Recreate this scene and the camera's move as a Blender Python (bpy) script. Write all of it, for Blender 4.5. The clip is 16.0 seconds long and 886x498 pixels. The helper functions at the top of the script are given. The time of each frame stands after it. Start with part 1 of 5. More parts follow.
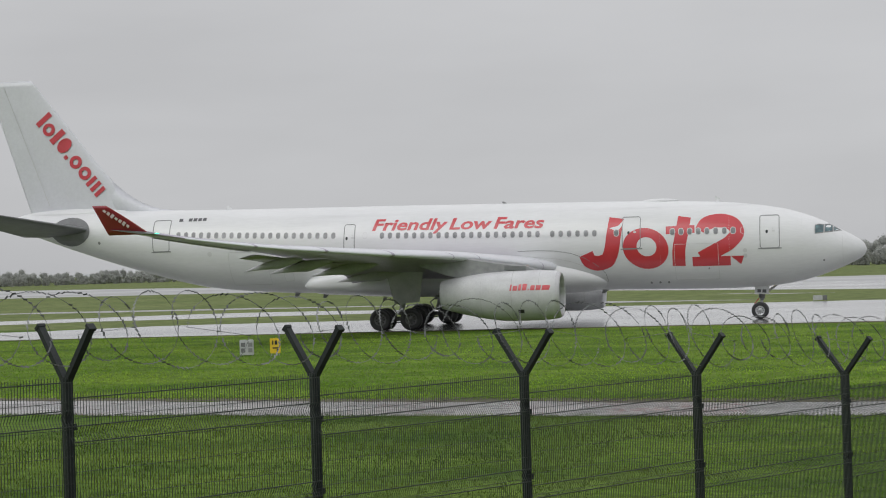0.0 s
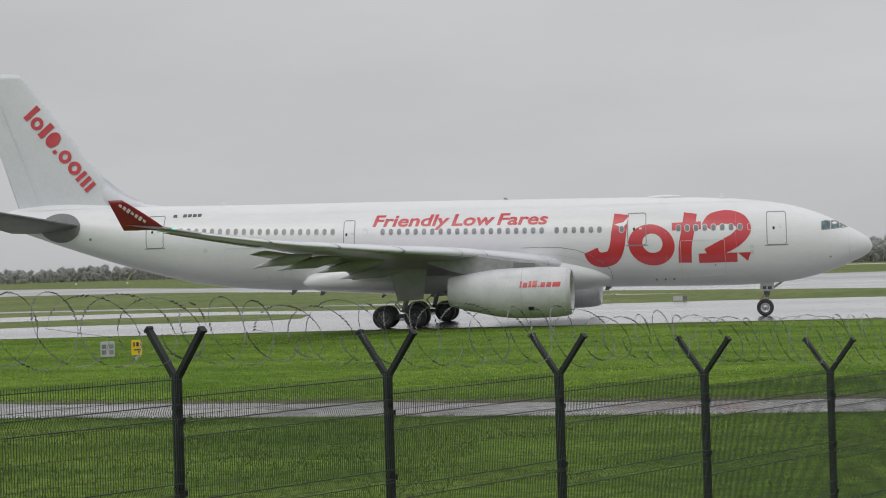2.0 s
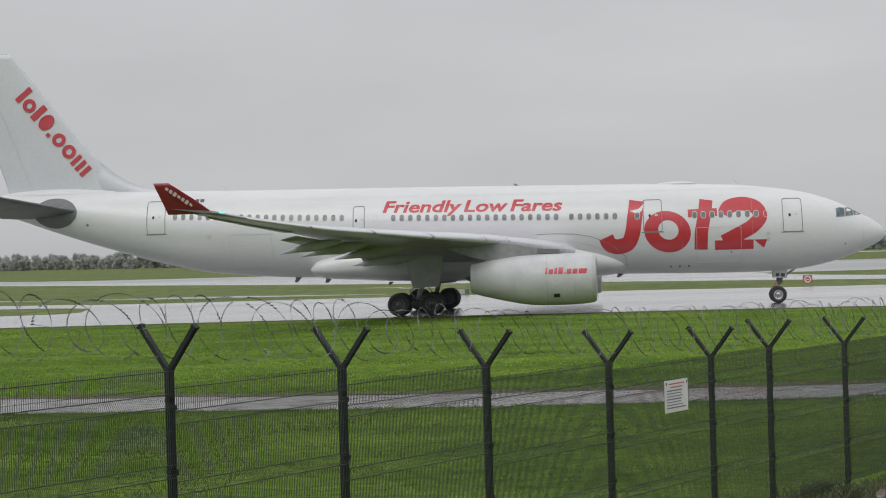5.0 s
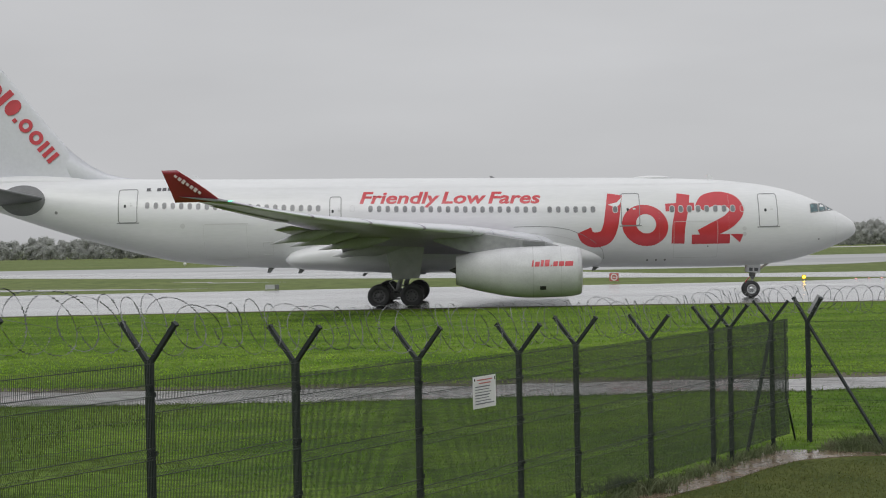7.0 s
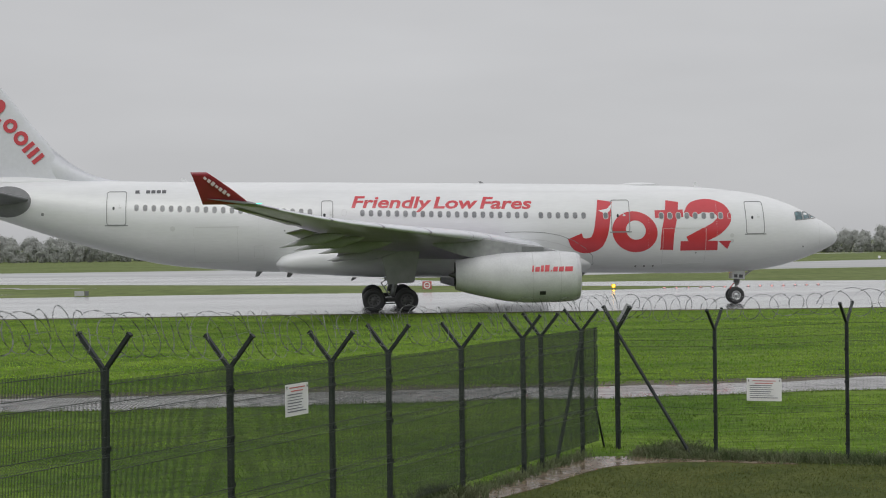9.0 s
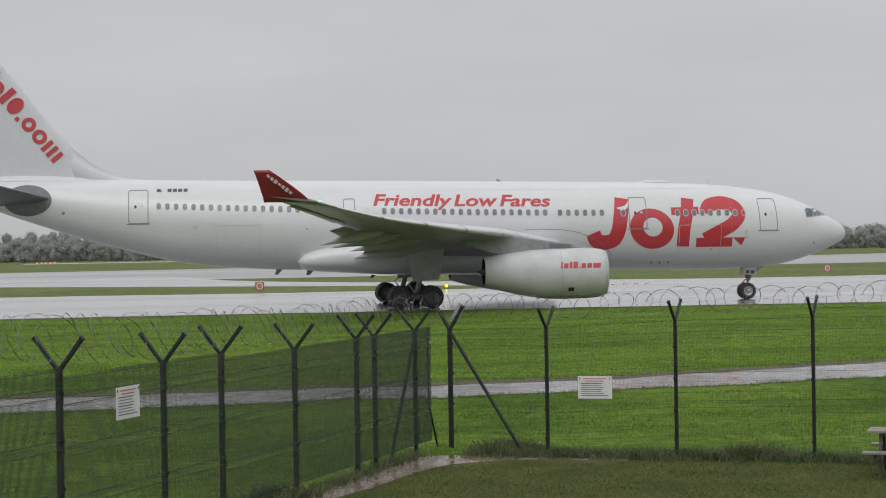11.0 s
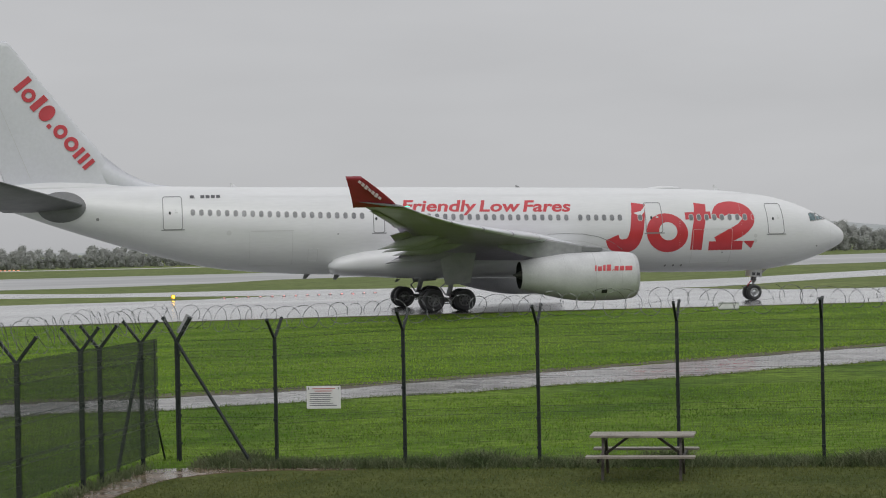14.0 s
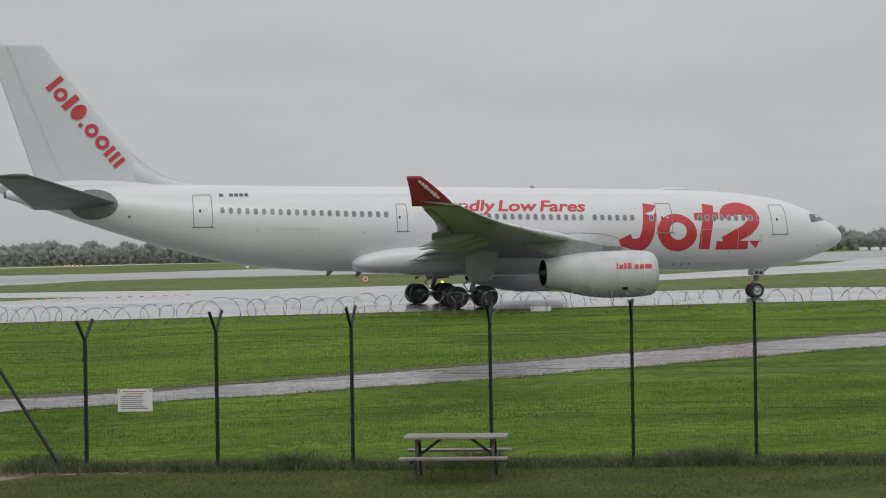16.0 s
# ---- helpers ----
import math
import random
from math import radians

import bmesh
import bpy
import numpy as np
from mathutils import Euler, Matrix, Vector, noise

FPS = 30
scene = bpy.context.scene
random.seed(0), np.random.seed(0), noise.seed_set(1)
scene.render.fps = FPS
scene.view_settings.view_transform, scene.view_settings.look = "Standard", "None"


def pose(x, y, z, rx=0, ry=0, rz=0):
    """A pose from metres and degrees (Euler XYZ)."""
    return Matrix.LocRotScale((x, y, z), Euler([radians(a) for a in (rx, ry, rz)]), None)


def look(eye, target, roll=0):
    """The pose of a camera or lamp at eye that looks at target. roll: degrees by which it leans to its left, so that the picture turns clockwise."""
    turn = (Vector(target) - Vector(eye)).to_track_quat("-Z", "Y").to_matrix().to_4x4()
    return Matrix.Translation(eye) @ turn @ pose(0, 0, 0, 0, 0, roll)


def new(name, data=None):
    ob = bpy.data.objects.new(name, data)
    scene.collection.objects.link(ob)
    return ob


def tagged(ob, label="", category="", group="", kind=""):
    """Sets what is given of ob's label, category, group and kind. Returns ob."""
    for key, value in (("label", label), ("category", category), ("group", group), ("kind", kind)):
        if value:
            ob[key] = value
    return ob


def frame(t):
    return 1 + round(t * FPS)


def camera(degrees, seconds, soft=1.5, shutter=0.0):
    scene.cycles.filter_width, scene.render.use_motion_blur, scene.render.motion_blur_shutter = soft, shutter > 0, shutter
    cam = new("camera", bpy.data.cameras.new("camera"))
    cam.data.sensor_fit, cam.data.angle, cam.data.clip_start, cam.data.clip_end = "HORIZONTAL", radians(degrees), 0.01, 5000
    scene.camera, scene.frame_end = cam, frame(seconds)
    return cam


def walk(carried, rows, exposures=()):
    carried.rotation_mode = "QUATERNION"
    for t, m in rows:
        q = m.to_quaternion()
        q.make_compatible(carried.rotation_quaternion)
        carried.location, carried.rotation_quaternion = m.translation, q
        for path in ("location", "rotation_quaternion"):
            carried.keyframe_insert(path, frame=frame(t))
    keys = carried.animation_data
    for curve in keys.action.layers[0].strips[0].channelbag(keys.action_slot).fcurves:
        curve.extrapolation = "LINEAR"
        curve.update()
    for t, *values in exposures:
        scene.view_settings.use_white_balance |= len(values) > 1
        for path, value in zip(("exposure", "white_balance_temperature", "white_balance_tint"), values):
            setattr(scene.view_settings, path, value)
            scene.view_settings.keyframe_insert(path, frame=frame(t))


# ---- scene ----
# The camera stands on a mound beside the airfield and follows the aircraft by turning.
cam = camera(26.48, 16.0, soft=1.05)
EYE = (0.0, 0.0, 4.18)


def aim(yaw, pitch, roll):
    a, p = radians(yaw), radians(pitch)
    way = Vector((math.sin(a) * math.cos(p), math.cos(a) * math.cos(p), math.sin(p)))
    return look(EYE, Vector(EYE) + way * 100, roll)


walk(cam, [(t, aim(a, b, c)) for t, a, b, c in (
    (0, -18.972, 0.414, -1.798),
    (0.5, -17.751, 0.392, -1.769),
    (1, -16.814, 0.286, -1.787),
    (1.5, -16.058, 0.316, -1.740),
    (2, -14.828, 0.315, -1.796),
    (2.5, -13.817, 0.180, -1.889),
    (3, -12.775, 0.113, -1.916),
    (3.2, -12.233, 0.118, -1.916),
    (5.3, -7.129, -0.074, -1.700),
    (5.5, -6.235, -0.074, -1.690),
    (6, -4.331, -0.224, -1.452),
    (6.5, -3.587, -0.317, -1.325),
    (7, -2.494, -0.352, -1.155),
    (7.5, -1.076, -0.248, -1.090),
    (8, -0.032, -0.172, -0.781),
    (8.5, 1.955, -0.203, -0.714),
    (8.7, 2.470, -0.203, -0.720),
    (10.8, 7.745, -0.320, -0.930),
    (11, 8.259, -0.279, -0.941),
    (11.5, 9.842, -0.182, -0.999),
    (12, 10.741, -0.170, -1.035),
    (12.5, 12.355, -0.199, -1.074),
    (13, 13.528, -0.171, -1.060),
    (13.5, 14.981, -0.109, -1.109),
    (14, 16.524, -0.125, -1.193),
    (14.5, 17.913, -0.140, -1.187),
    (15, 19.190, -0.125, -1.116),
    (15.5, 20.564, -0.197, -1.052),
    (16, 22.166, -0.165, -0.930)
)], exposures=((0, 0.0), (7, -0.02), (12.5, -0.08), (16, -0.15)))

# ---- light: a bright, even overcast ----
world = bpy.data.worlds.new("overcast")
scene.world = world
world.use_nodes = True
wn, wl = world.node_tree.nodes, world.node_tree.links
wn.clear()
sky = wn.new("ShaderNodeTexSky")
sky.sky_type = "NISHITA"
sky.sun_disc = False
sky.sun_elevation, sky.sun_rotation = radians(48), radians(200)
grey_sky = wn.new("ShaderNodeHueSaturation")
grey_sky.inputs["Saturation"].default_value = 0.08
wl.new(sky.outputs[0], grey_sky.inputs["Color"])
wbg1 = wn.new("ShaderNodeBackground")
wbg1.inputs["Strength"].default_value = 0.02
wl.new(grey_sky.outputs[0], wbg1.inputs["Color"])
wtc = wn.new("ShaderNodeTexCoord")
wsep = wn.new("ShaderNodeSeparateXYZ")
wl.new(wtc.outputs["Generated"], wsep.inputs[0])
ramp = wn.new("ShaderNodeValToRGB")  # cloud deck, brighter overhead than at the horizon
ramp.color_ramp.elements[0].position, ramp.color_ramp.elements[0].color = 0.0, (0.415, 0.420, 0.435, 1)
ramp.color_ramp.elements[1].position, ramp.color_ramp.elements[1].color = 1.0, (0.86, 0.865, 0.885, 1)
mid = ramp.color_ramp.elements.new(0.16)
mid.color = (0.44, 0.443, 0.457, 1)
mid = ramp.color_ramp.elements.new(0.5)
mid.color = (0.72, 0.725, 0.74, 1)
wl.new(wsep.outputs["Z"], ramp.inputs["Fac"])
wmap = wn.new("ShaderNodeMapping")
wmap.inputs["Scale"].default_value = (2.2, 2.2, 9.0)
wl.new(wtc.outputs["Generated"], wmap.inputs["Vector"])
wno = wn.new("ShaderNodeTexNoise")
wno.inputs["Scale"].default_value, wno.inputs["Detail"].default_value, wno.inputs["Roughness"].default_value = 1.6, 4.0, 0.5
wl.new(wmap.outputs[0], wno.inputs["Vector"])
wmr = wn.new("ShaderNodeMapRange")
wmr.inputs["From Min"].default_value, wmr.inputs["From Max"].default_value = 0.3, 0.7
wmr.inputs["To Min"].default_value, wmr.inputs["To Max"].default_value = 0.90, 1.06
wl.new(wno.outputs["Fac"], wmr.inputs["Value"])
wbg2 = wn.new("ShaderNodeBackground")
wl.new(ramp.outputs[0], wbg2.inputs["Color"])
wl.new(wmr.outputs[0], wbg2.inputs["Strength"])
wadd = wn.new("ShaderNodeAddShader")
wl.new(wbg1.outputs[0], wadd.inputs[0])
wl.new(wbg2.outputs[0], wadd.inputs[1])
wout = wn.new("ShaderNodeOutputWorld")
wl.new(wadd.outputs[0], wout.inputs["Surface"])

sun = new("sun", bpy.data.lights.new("sun", "SUN"))
sun.data.energy, sun.data.angle, sun.data.color = 0.6, radians(35), (1.0, 0.98, 0.95)
sun.matrix_world = look((0, 0, 50), (15, 45, 0))

# ---- materials ----


def mat(name, color, rough=0.6, metal=0.0, var=0.0, scale=4.0, bump=0.0, bscale=40.0, color2=None, fine=0.0, glow=0.0, coat=0.0, stretch=None, ramp_at=(0.35, 0.7), rvar=0.0, spec=0.5, through_light=0.0, coat_rough=0.12):
    """A node material: two colours mixed by broad noise, fine grain, bump and uneven gloss."""
    m = bpy.data.materials.new(name)
    m.use_nodes = True
    n, l = m.node_tree.nodes, m.node_tree.links
    b = n["Principled BSDF"]
    b.inputs["Roughness"].default_value, b.inputs["Metallic"].default_value = rough, metal
    b.inputs["Base Color"].default_value = (*color, 1)
    b.inputs["Specular IOR Level"].default_value = spec
    if coat:
        b.inputs["Coat Weight"].default_value, b.inputs["Coat Roughness"].default_value = coat, coat_rough
    if glow:
        b.inputs["Emission Color"].default_value, b.inputs["Emission Strength"].default_value = (*color, 1), glow
    tc = n.new("ShaderNodeTexCoord")
    mp = n.new("ShaderNodeMapping")
    mp.inputs["Scale"].default_value = stretch or (1, 1, 1)
    l.new(tc.outputs["Object"], mp.inputs["Vector"])

    def noise_at(s, d=4.0):
        t = n.new("ShaderNodeTexNoise")
        t.inputs["Scale"].default_value, t.inputs["Detail"].default_value = s, d
        l.new(mp.outputs[0], t.inputs["Vector"])
        return t.outputs["Fac"]

    if var or color2:
        c2 = color2 or tuple(c * (1 - var) for c in color)
        rp = n.new("ShaderNodeMapRange")
        rp.inputs["From Min"].default_value, rp.inputs["From Max"].default_value = ramp_at
        l.new(noise_at(scale), rp.inputs["Value"])
        mx = n.new("ShaderNodeMix")
        mx.data_type = "RGBA"
        l.new(rp.outputs[0], mx.inputs["Factor"])
        mx.inputs["A"].default_value, mx.inputs["B"].default_value = (*color, 1), (*c2, 1)
        out = mx.outputs["Result"]
        if fine:
            fr = n.new("ShaderNodeMapRange")
            fr.inputs["From Min"].default_value, fr.inputs["From Max"].default_value = 0.3, 0.7
            fr.inputs["To Min"].default_value, fr.inputs["To Max"].default_value = 1 - fine, 1 + fine
            l.new(noise_at(scale * 12, 3.0), fr.inputs["Value"])
            mm = n.new("ShaderNodeMix")
            mm.data_type, mm.blend_type = "RGBA", "MULTIPLY"
            mm.inputs["Factor"].default_value = 1.0
            l.new(out, mm.inputs["A"])
            l.new(fr.outputs[0], mm.inputs["B"])
            out = mm.outputs["Result"]
        l.new(out, b.inputs["Base Color"])
        if through_light:  # thin leaves let part of the daylight through
            tr, ms = n.new("ShaderNodeBsdfTranslucent"), n.new("ShaderNodeMixShader")
            ms.inputs[0].default_value = through_light
            l.new(out, tr.inputs["Color"])
            l.new(b.outputs[0], ms.inputs[1])
            l.new(tr.outputs[0], ms.inputs[2])
            l.new(ms.outputs[0], n["Material Output"].inputs["Surface"])
    if rvar:
        rr = n.new("ShaderNodeMapRange")
        rr.inputs["From Min"].default_value, rr.inputs["From Max"].default_value = 0.35, 0.65
        rr.inputs["To Min"].default_value, rr.inputs["To Max"].default_value = max(0.02, rough - rvar), rough + rvar
        l.new(noise_at(scale * 1.7, 5.0), rr.inputs["Value"])
        l.new(rr.outputs[0], b.inputs["Roughness"])
    if bump:
        bp = n.new("ShaderNodeBump")
        bp.inputs["Strength"].default_value, bp.inputs["Distance"].default_value = bump, 0.02
        l.new(noise_at(bscale, 6.0), bp.inputs["Height"])
        l.new(bp.outputs[0], b.inputs["Normal"])
    return m


GRASS = mat("grass", (0.064, 0.118, 0.017), 0.85, color2=(0.128, 0.198, 0.030), scale=0.30, fine=0.45, bump=0.5, bscale=9.0, spec=0.05, ramp_at=(0.36, 0.62), stretch=(0.55, 1, 1))
LAWN = mat("lawn_ground", (0.058, 0.076, 0.022), 0.85, color2=(0.098, 0.112, 0.034), scale=0.8, fine=0.4, bump=0.5, bscale=12.0, spec=0.05)
# far grass: distance haze is put into this duller olive colour
GRASS_HAZED = mat("hazed_olive_grass", (0.125, 0.160, 0.058), 0.9, color2=(0.165, 0.195, 0.080), scale=0.05, fine=0.3, bump=0.4, bscale=4.0, spec=0.05)
BLADE = mat("grass_blades", (0.105, 0.210, 0.025), 0.6, color2=(0.232, 0.365, 0.048), scale=0.34, fine=0.45, spec=0.10, ramp_at=(0.36, 0.64), stretch=(0.55, 1, 1), through_light=0.45)
FAR_BLADE = mat("bright_grass_blades", (0.140, 0.270, 0.030), 0.6, color2=(0.290, 0.440, 0.056), scale=0.20, fine=0.45, spec=0.10, ramp_at=(0.36, 0.62), stretch=(0.5, 1, 1), through_light=0.45)
WEED = mat("rough_weeds", (0.085, 0.120, 0.050), 0.6, color2=(0.20, 0.22, 0.125), scale=2.5, fine=0.5, spec=0.2, through_light=0.35)
# distance haze is put into these pale grey leaf and bark colours
LEAF = mat("haze_painted_leaves", (0.47, 0.48, 0.46), 0.9, color2=(0.53, 0.54, 0.52), scale=0.03, fine=0.06, spec=0.05, through_light=0.6)
BARK = mat("haze_painted_bark", (0.27, 0.265, 0.25), 0.9, var=0.3, scale=2.0)
WET_TARMAC = mat("wet_tarmac", (0.23, 0.233, 0.24), 0.18, color2=(0.15, 0.152, 0.155), scale=0.05, fine=0.15, rvar=0.08, bump=0.01, bscale=3.0, stretch=(0.35, 1, 1), spec=0.9, coat=1.0, coat_rough=0.2)
RUNWAY_MAT = mat("wet_runway", (0.36, 0.363, 0.37), 0.42, color2=(0.28, 0.282, 0.286), scale=0.03, fine=0.15, rvar=0.1, stretch=(0.3, 1, 1), spec=0.9)
PALE_ROAD = mat("pale_concrete", (0.52, 0.51, 0.49), 0.75, color2=(0.44, 0.43, 0.41), scale=0.1, fine=0.15)
ROAD_MAT = mat("wet_service_road", (0.27, 0.26, 0.257), 0.32, color2=(0.11, 0.103, 0.10), scale=0.3, fine=0.35, rvar=0.18, bump=0.09, bscale=5.0, spec=0.8, coat=0.25)
MUD = mat("wet_mud", (0.22, 0.16, 0.115), 0.22, color2=(0.13, 0.10, 0.07), scale=1.3, fine=0.25, rvar=0.15, bump=0.3, bscale=8.0)
SOIL_SHADE = mat("dark_soil_and_shade", (0.075, 0.062, 0.042), 0.8, color2=(0.11, 0.10, 0.055), scale=1.1, fine=0.3, bump=0.4, bscale=10.0)
WHITE = mat("white_aircraft_paint", (0.75, 0.757, 0.77), 0.32, color2=(0.69, 0.698, 0.71), scale=0.5, fine=0.025, coat=0.4, stretch=(0.25, 1, 1.4))
FIN_PAINT = mat("pale_grey_fin_paint", (0.69, 0.70, 0.745), 0.36, color2=(0.65, 0.66, 0.70), scale=0.4, fine=0.03, coat=0.2)
# pylon greyed so that its colour holds some of the wing's shade
PYLON_GREY = mat("shaded_pylon_grey", (0.33, 0.335, 0.345), 0.45, var=0.3, scale=2.0)
COWL = mat("white_cowl_paint", (0.64, 0.645, 0.66), 0.5, color2=(0.53, 0.535, 0.55), scale=0.9, fine=0.06, spec=0.4)
LIP_METAL = mat("brushed_intake_metal", (0.60, 0.60, 0.62), 0.5, 0.3, var=0.2, scale=3.0)
COWL_SEAM = mat("cowl_seam_line", (0.44, 0.445, 0.45), 0.5)
WING_GREY = mat("light_grey_wing_paint", (0.43, 0.385, 0.485), 0.36, color2=(0.35, 0.31, 0.395), scale=0.7, fine=0.12, spec=0.5, coat=0.15)
FAIRING_GREY = mat("grey_fairing_paint", (0.46, 0.455, 0.485), 0.45, color2=(0.38, 0.375, 0.40), scale=1.0, fine=0.08)
DOOR_GREY = mat("grey_gear_door_paint", (0.46, 0.465, 0.475), 0.4, var=0.2, scale=2.0, fine=0.06)
STAB_GREY = mat("dark_grey_paint", (0.19, 0.195, 0.2), 0.42, color2=(0.14, 0.145, 0.15), scale=1.2, fine=0.06)
SEAM = mat("panel_seam", (0.24, 0.245, 0.25), 0.5)
LAP = mat("skin_lap_line", (0.69, 0.70, 0.715), 0.35)
FAINT = mat("faint_panel_line", (0.60, 0.605, 0.61), 0.4)
DARK = mat("dark_recess", (0.025, 0.025, 0.028), 0.6)
GLASS_DARK = mat("dark_window_glass", (0.045, 0.05, 0.055), 0.06, var=0.3, scale=8.0)
WINDOW_GREY = mat("cabin_window", (0.17, 0.175, 0.185), 0.14, color2=(0.28, 0.285, 0.30), scale=2.5)
WINDOW_RIM = mat("window_rim", (0.55, 0.555, 0.56), 0.3, 0.3)
COCKPIT = mat("cockpit_glass", (0.06, 0.10, 0.115), 0.05, color2=(0.14, 0.24, 0.26), scale=3.0)
RED = mat("red_livery_paint", (0.58, 0.045, 0.06), 0.32, color2=(0.52, 0.04, 0.052), scale=1.5, coat=0.4)
DARK_RED = mat("dark_red_winglet_paint", (0.34, 0.030, 0.050), 0.34, color2=(0.29, 0.026, 0.044), scale=1.5, coat=0.3)
PALE = mat("pale_lettering", (0.50, 0.42, 0.42), 0.4)
INK = mat("dark_grey_lettering", (0.10, 0.10, 0.11), 0.5)
METAL = mat("bare_metal", (0.55, 0.56, 0.57), 0.3, 0.9, var=0.25, scale=4.0)
STEEL = mat("grey_gear_paint", (0.42, 0.43, 0.44), 0.45, 0.2, var=0.35, scale=5.0)
# gear metal and rubber lightened a little for spray haze at the wheels
DARK_STEEL = mat("dark_gear_metal", (0.15, 0.15, 0.155), 0.5, 0.4, var=0.4, scale=6.0)
RUBBER = mat("tyre_rubber", (0.042, 0.042, 0.045), 0.5, var=0.35, scale=3.0)
GREEN_GLOW = mat("green_navigation_light", (0.1, 0.9, 0.55), 0.2, glow=1.4)
AMBER_GLOW = mat("amber_light", (1.0, 0.55, 0.05), 0.3, glow=3.5)
WARM_GLOW = mat("taxi_light", (1.0, 0.72, 0.4), 0.3, glow=4.0)
RED_GLOW = mat("red_light", (1.0, 0.42, 0.40), 0.3, glow=0.9)
ORANGE_GLOW = mat("orange_light", (1.0, 0.40, 0.26), 0.3, glow=0.8)
POST_PAINT = mat("dark_green_grey_post_coating", (0.016, 0.020, 0.021), 0.5, color2=(0.028, 0.034, 0.035), scale=3.0, fine=0.2, spec=0.3)
WIRE = mat("dark_green_coated_wire", (0.035, 0.045, 0.04), 0.5, var=0.3, scale=5.0)
RAZOR = mat("galvanised_razor_wire", (0.10, 0.105, 0.105), 0.45, 0.6, color2=(0.26, 0.27, 0.27), scale=3.0)
BOARD = mat("white_sign_board", (0.82, 0.82, 0.82), 0.4, var=0.08, scale=3.0)
SIGN_INK = mat("grey_sign_ink", (0.16, 0.16, 0.19), 0.5)
SIGN_RED = mat("faded_red_sign_ink", (0.50, 0.13, 0.12), 0.5)
YELLOW = mat("yellow_sign_face", (0.80, 0.55, 0.03), 0.4, var=0.1, scale=3.0)
BOX_GREY = mat("grey_cabinet_paint", (0.50, 0.51, 0.52), 0.5, var=0.15, scale=4.0)
WOOD = mat("weathered_wood", (0.33, 0.30, 0.26), 0.42, color2=(0.22, 0.195, 0.165), scale=1.4, fine=0.2, stretch=(0.6, 6, 6), rvar=0.12)
WOOD_DARK = mat("dark_wet_wood", (0.055, 0.044, 0.036), 0.5, var=0.4, scale=4.0, fine=0.2)

# ---- mesh helpers ----


def part(name, geo, material, parent=None, label="", smooth=False, **tags):
    """Links one mesh object, from a bmesh or from (verts, faces), under its thing."""
    me = bpy.data.meshes.new(name)
    if isinstance(geo, tuple):
        me.from_pydata([tuple(v) for v in geo[0]], [], geo[1])
    else:
        geo.normal_update()
        geo.to_mesh(me)
        geo.free()
    if smooth:
        me.polygons.foreach_set("use_smooth", [True] * len(me.polygons))
    me.materials.append(material)
    ob = new(name, me)
    ob.parent = parent
    return tagged(ob, label, **tags)


def thing(name, label, category, group="", kind="", at=(0, 0, 0)):
    ob = new(name)
    ob.empty_display_size = 0.3
    ob.location = at
    return tagged(ob, label, category, group, kind)


def join(*geos):
    vs, fs = [], []
    for v, f in geos:
        k = len(vs)
        vs += [tuple(p) for p in v]
        fs += [tuple(i + k for i in q) for q in f]
    return vs, fs


def box(cx, cy, cz, sx, sy, sz, m=None):
    v = [Vector((cx + a * sx / 2, cy + b * sy / 2, cz + c * sz / 2)) for a in (-1, 1) for b in (-1, 1) for c in (-1, 1)]
    if m:
        v = [m @ p for p in v]
    return v, [(0, 1, 3, 2), (4, 6, 7, 5), (0, 4, 5, 1), (2, 3, 7, 6), (0, 2, 6, 4), (1, 5, 7, 3)]


def bevel_box(sx, sy, sz, r, m=None):
    bm = bmesh.new()
    bmesh.ops.create_cube(bm, size=1.0)
    bmesh.ops.scale(bm, vec=(sx, sy, sz), verts=bm.verts)
    bmesh.ops.bevel(bm, geom=bm.edges[:], offset=r, segments=2, affect="EDGES")
    if m:
        bmesh.ops.transform(bm, matrix=m, verts=bm.verts)
    return bm


def bar(a, b, w, h=None, up=(0, 0, 1)):
    """A square bar from a to b."""
    a, b = Vector(a), Vector(b)
    h = h or w
    d = (b - a).normalized()
    s = d.cross(Vector(up))
    s = s.normalized() if s.length > 1e-4 else Vector((1, 0, 0))
    u = s.cross(d)
    v = [p + s * (i * w / 2) + u * (j * h / 2) for p in (a, b) for i, j in ((-1, -1), (1, -1), (1, 1), (-1, 1))]
    return v, [(0, 1, 2, 3), (7, 6, 5, 4), (0, 4, 5, 1), (1, 5, 6, 2), (2, 6, 7, 3), (3, 7, 4, 0)]


def rod(a, b, r, r2=None, n=10):
    """A round bar from a to b."""
    a, b = Vector(a), Vector(b)
    r2 = r if r2 is None else r2
    d = (b - a).normalized()
    s = d.cross(Vector((0.3, 0.2, 0.93)))
    if s.length < 1e-3:
        s = d.cross(Vector((1, 0, 0)))
    s.normalize()
    u = s.cross(d)
    v = []
    for p, q in ((a, r), (b, r2)):
        v += [p + (s * math.cos(k * math.tau / n) + u * math.sin(k * math.tau / n)) * q for k in range(n)]
    f = [(k, (k + 1) % n, n + (k + 1) % n, n + k) for k in range(n)]
    return v, f + [tuple(range(n))[::-1], tuple(range(n, 2 * n))]


def loft(rings, closed=True, caps=True):
    n = len(rings[0])
    v = [p for r in rings for p in r]
    f = []
    for i in range(len(rings) - 1):
        for k in range(n if closed else n - 1):
            a, b = i * n + k, i * n + (k + 1) % n
            f.append((a, b, b + n, a + n))
    if caps:
        f += [tuple(range(n))[::-1], tuple(range((len(rings) - 1) * n, len(rings) * n))]
    return v, f


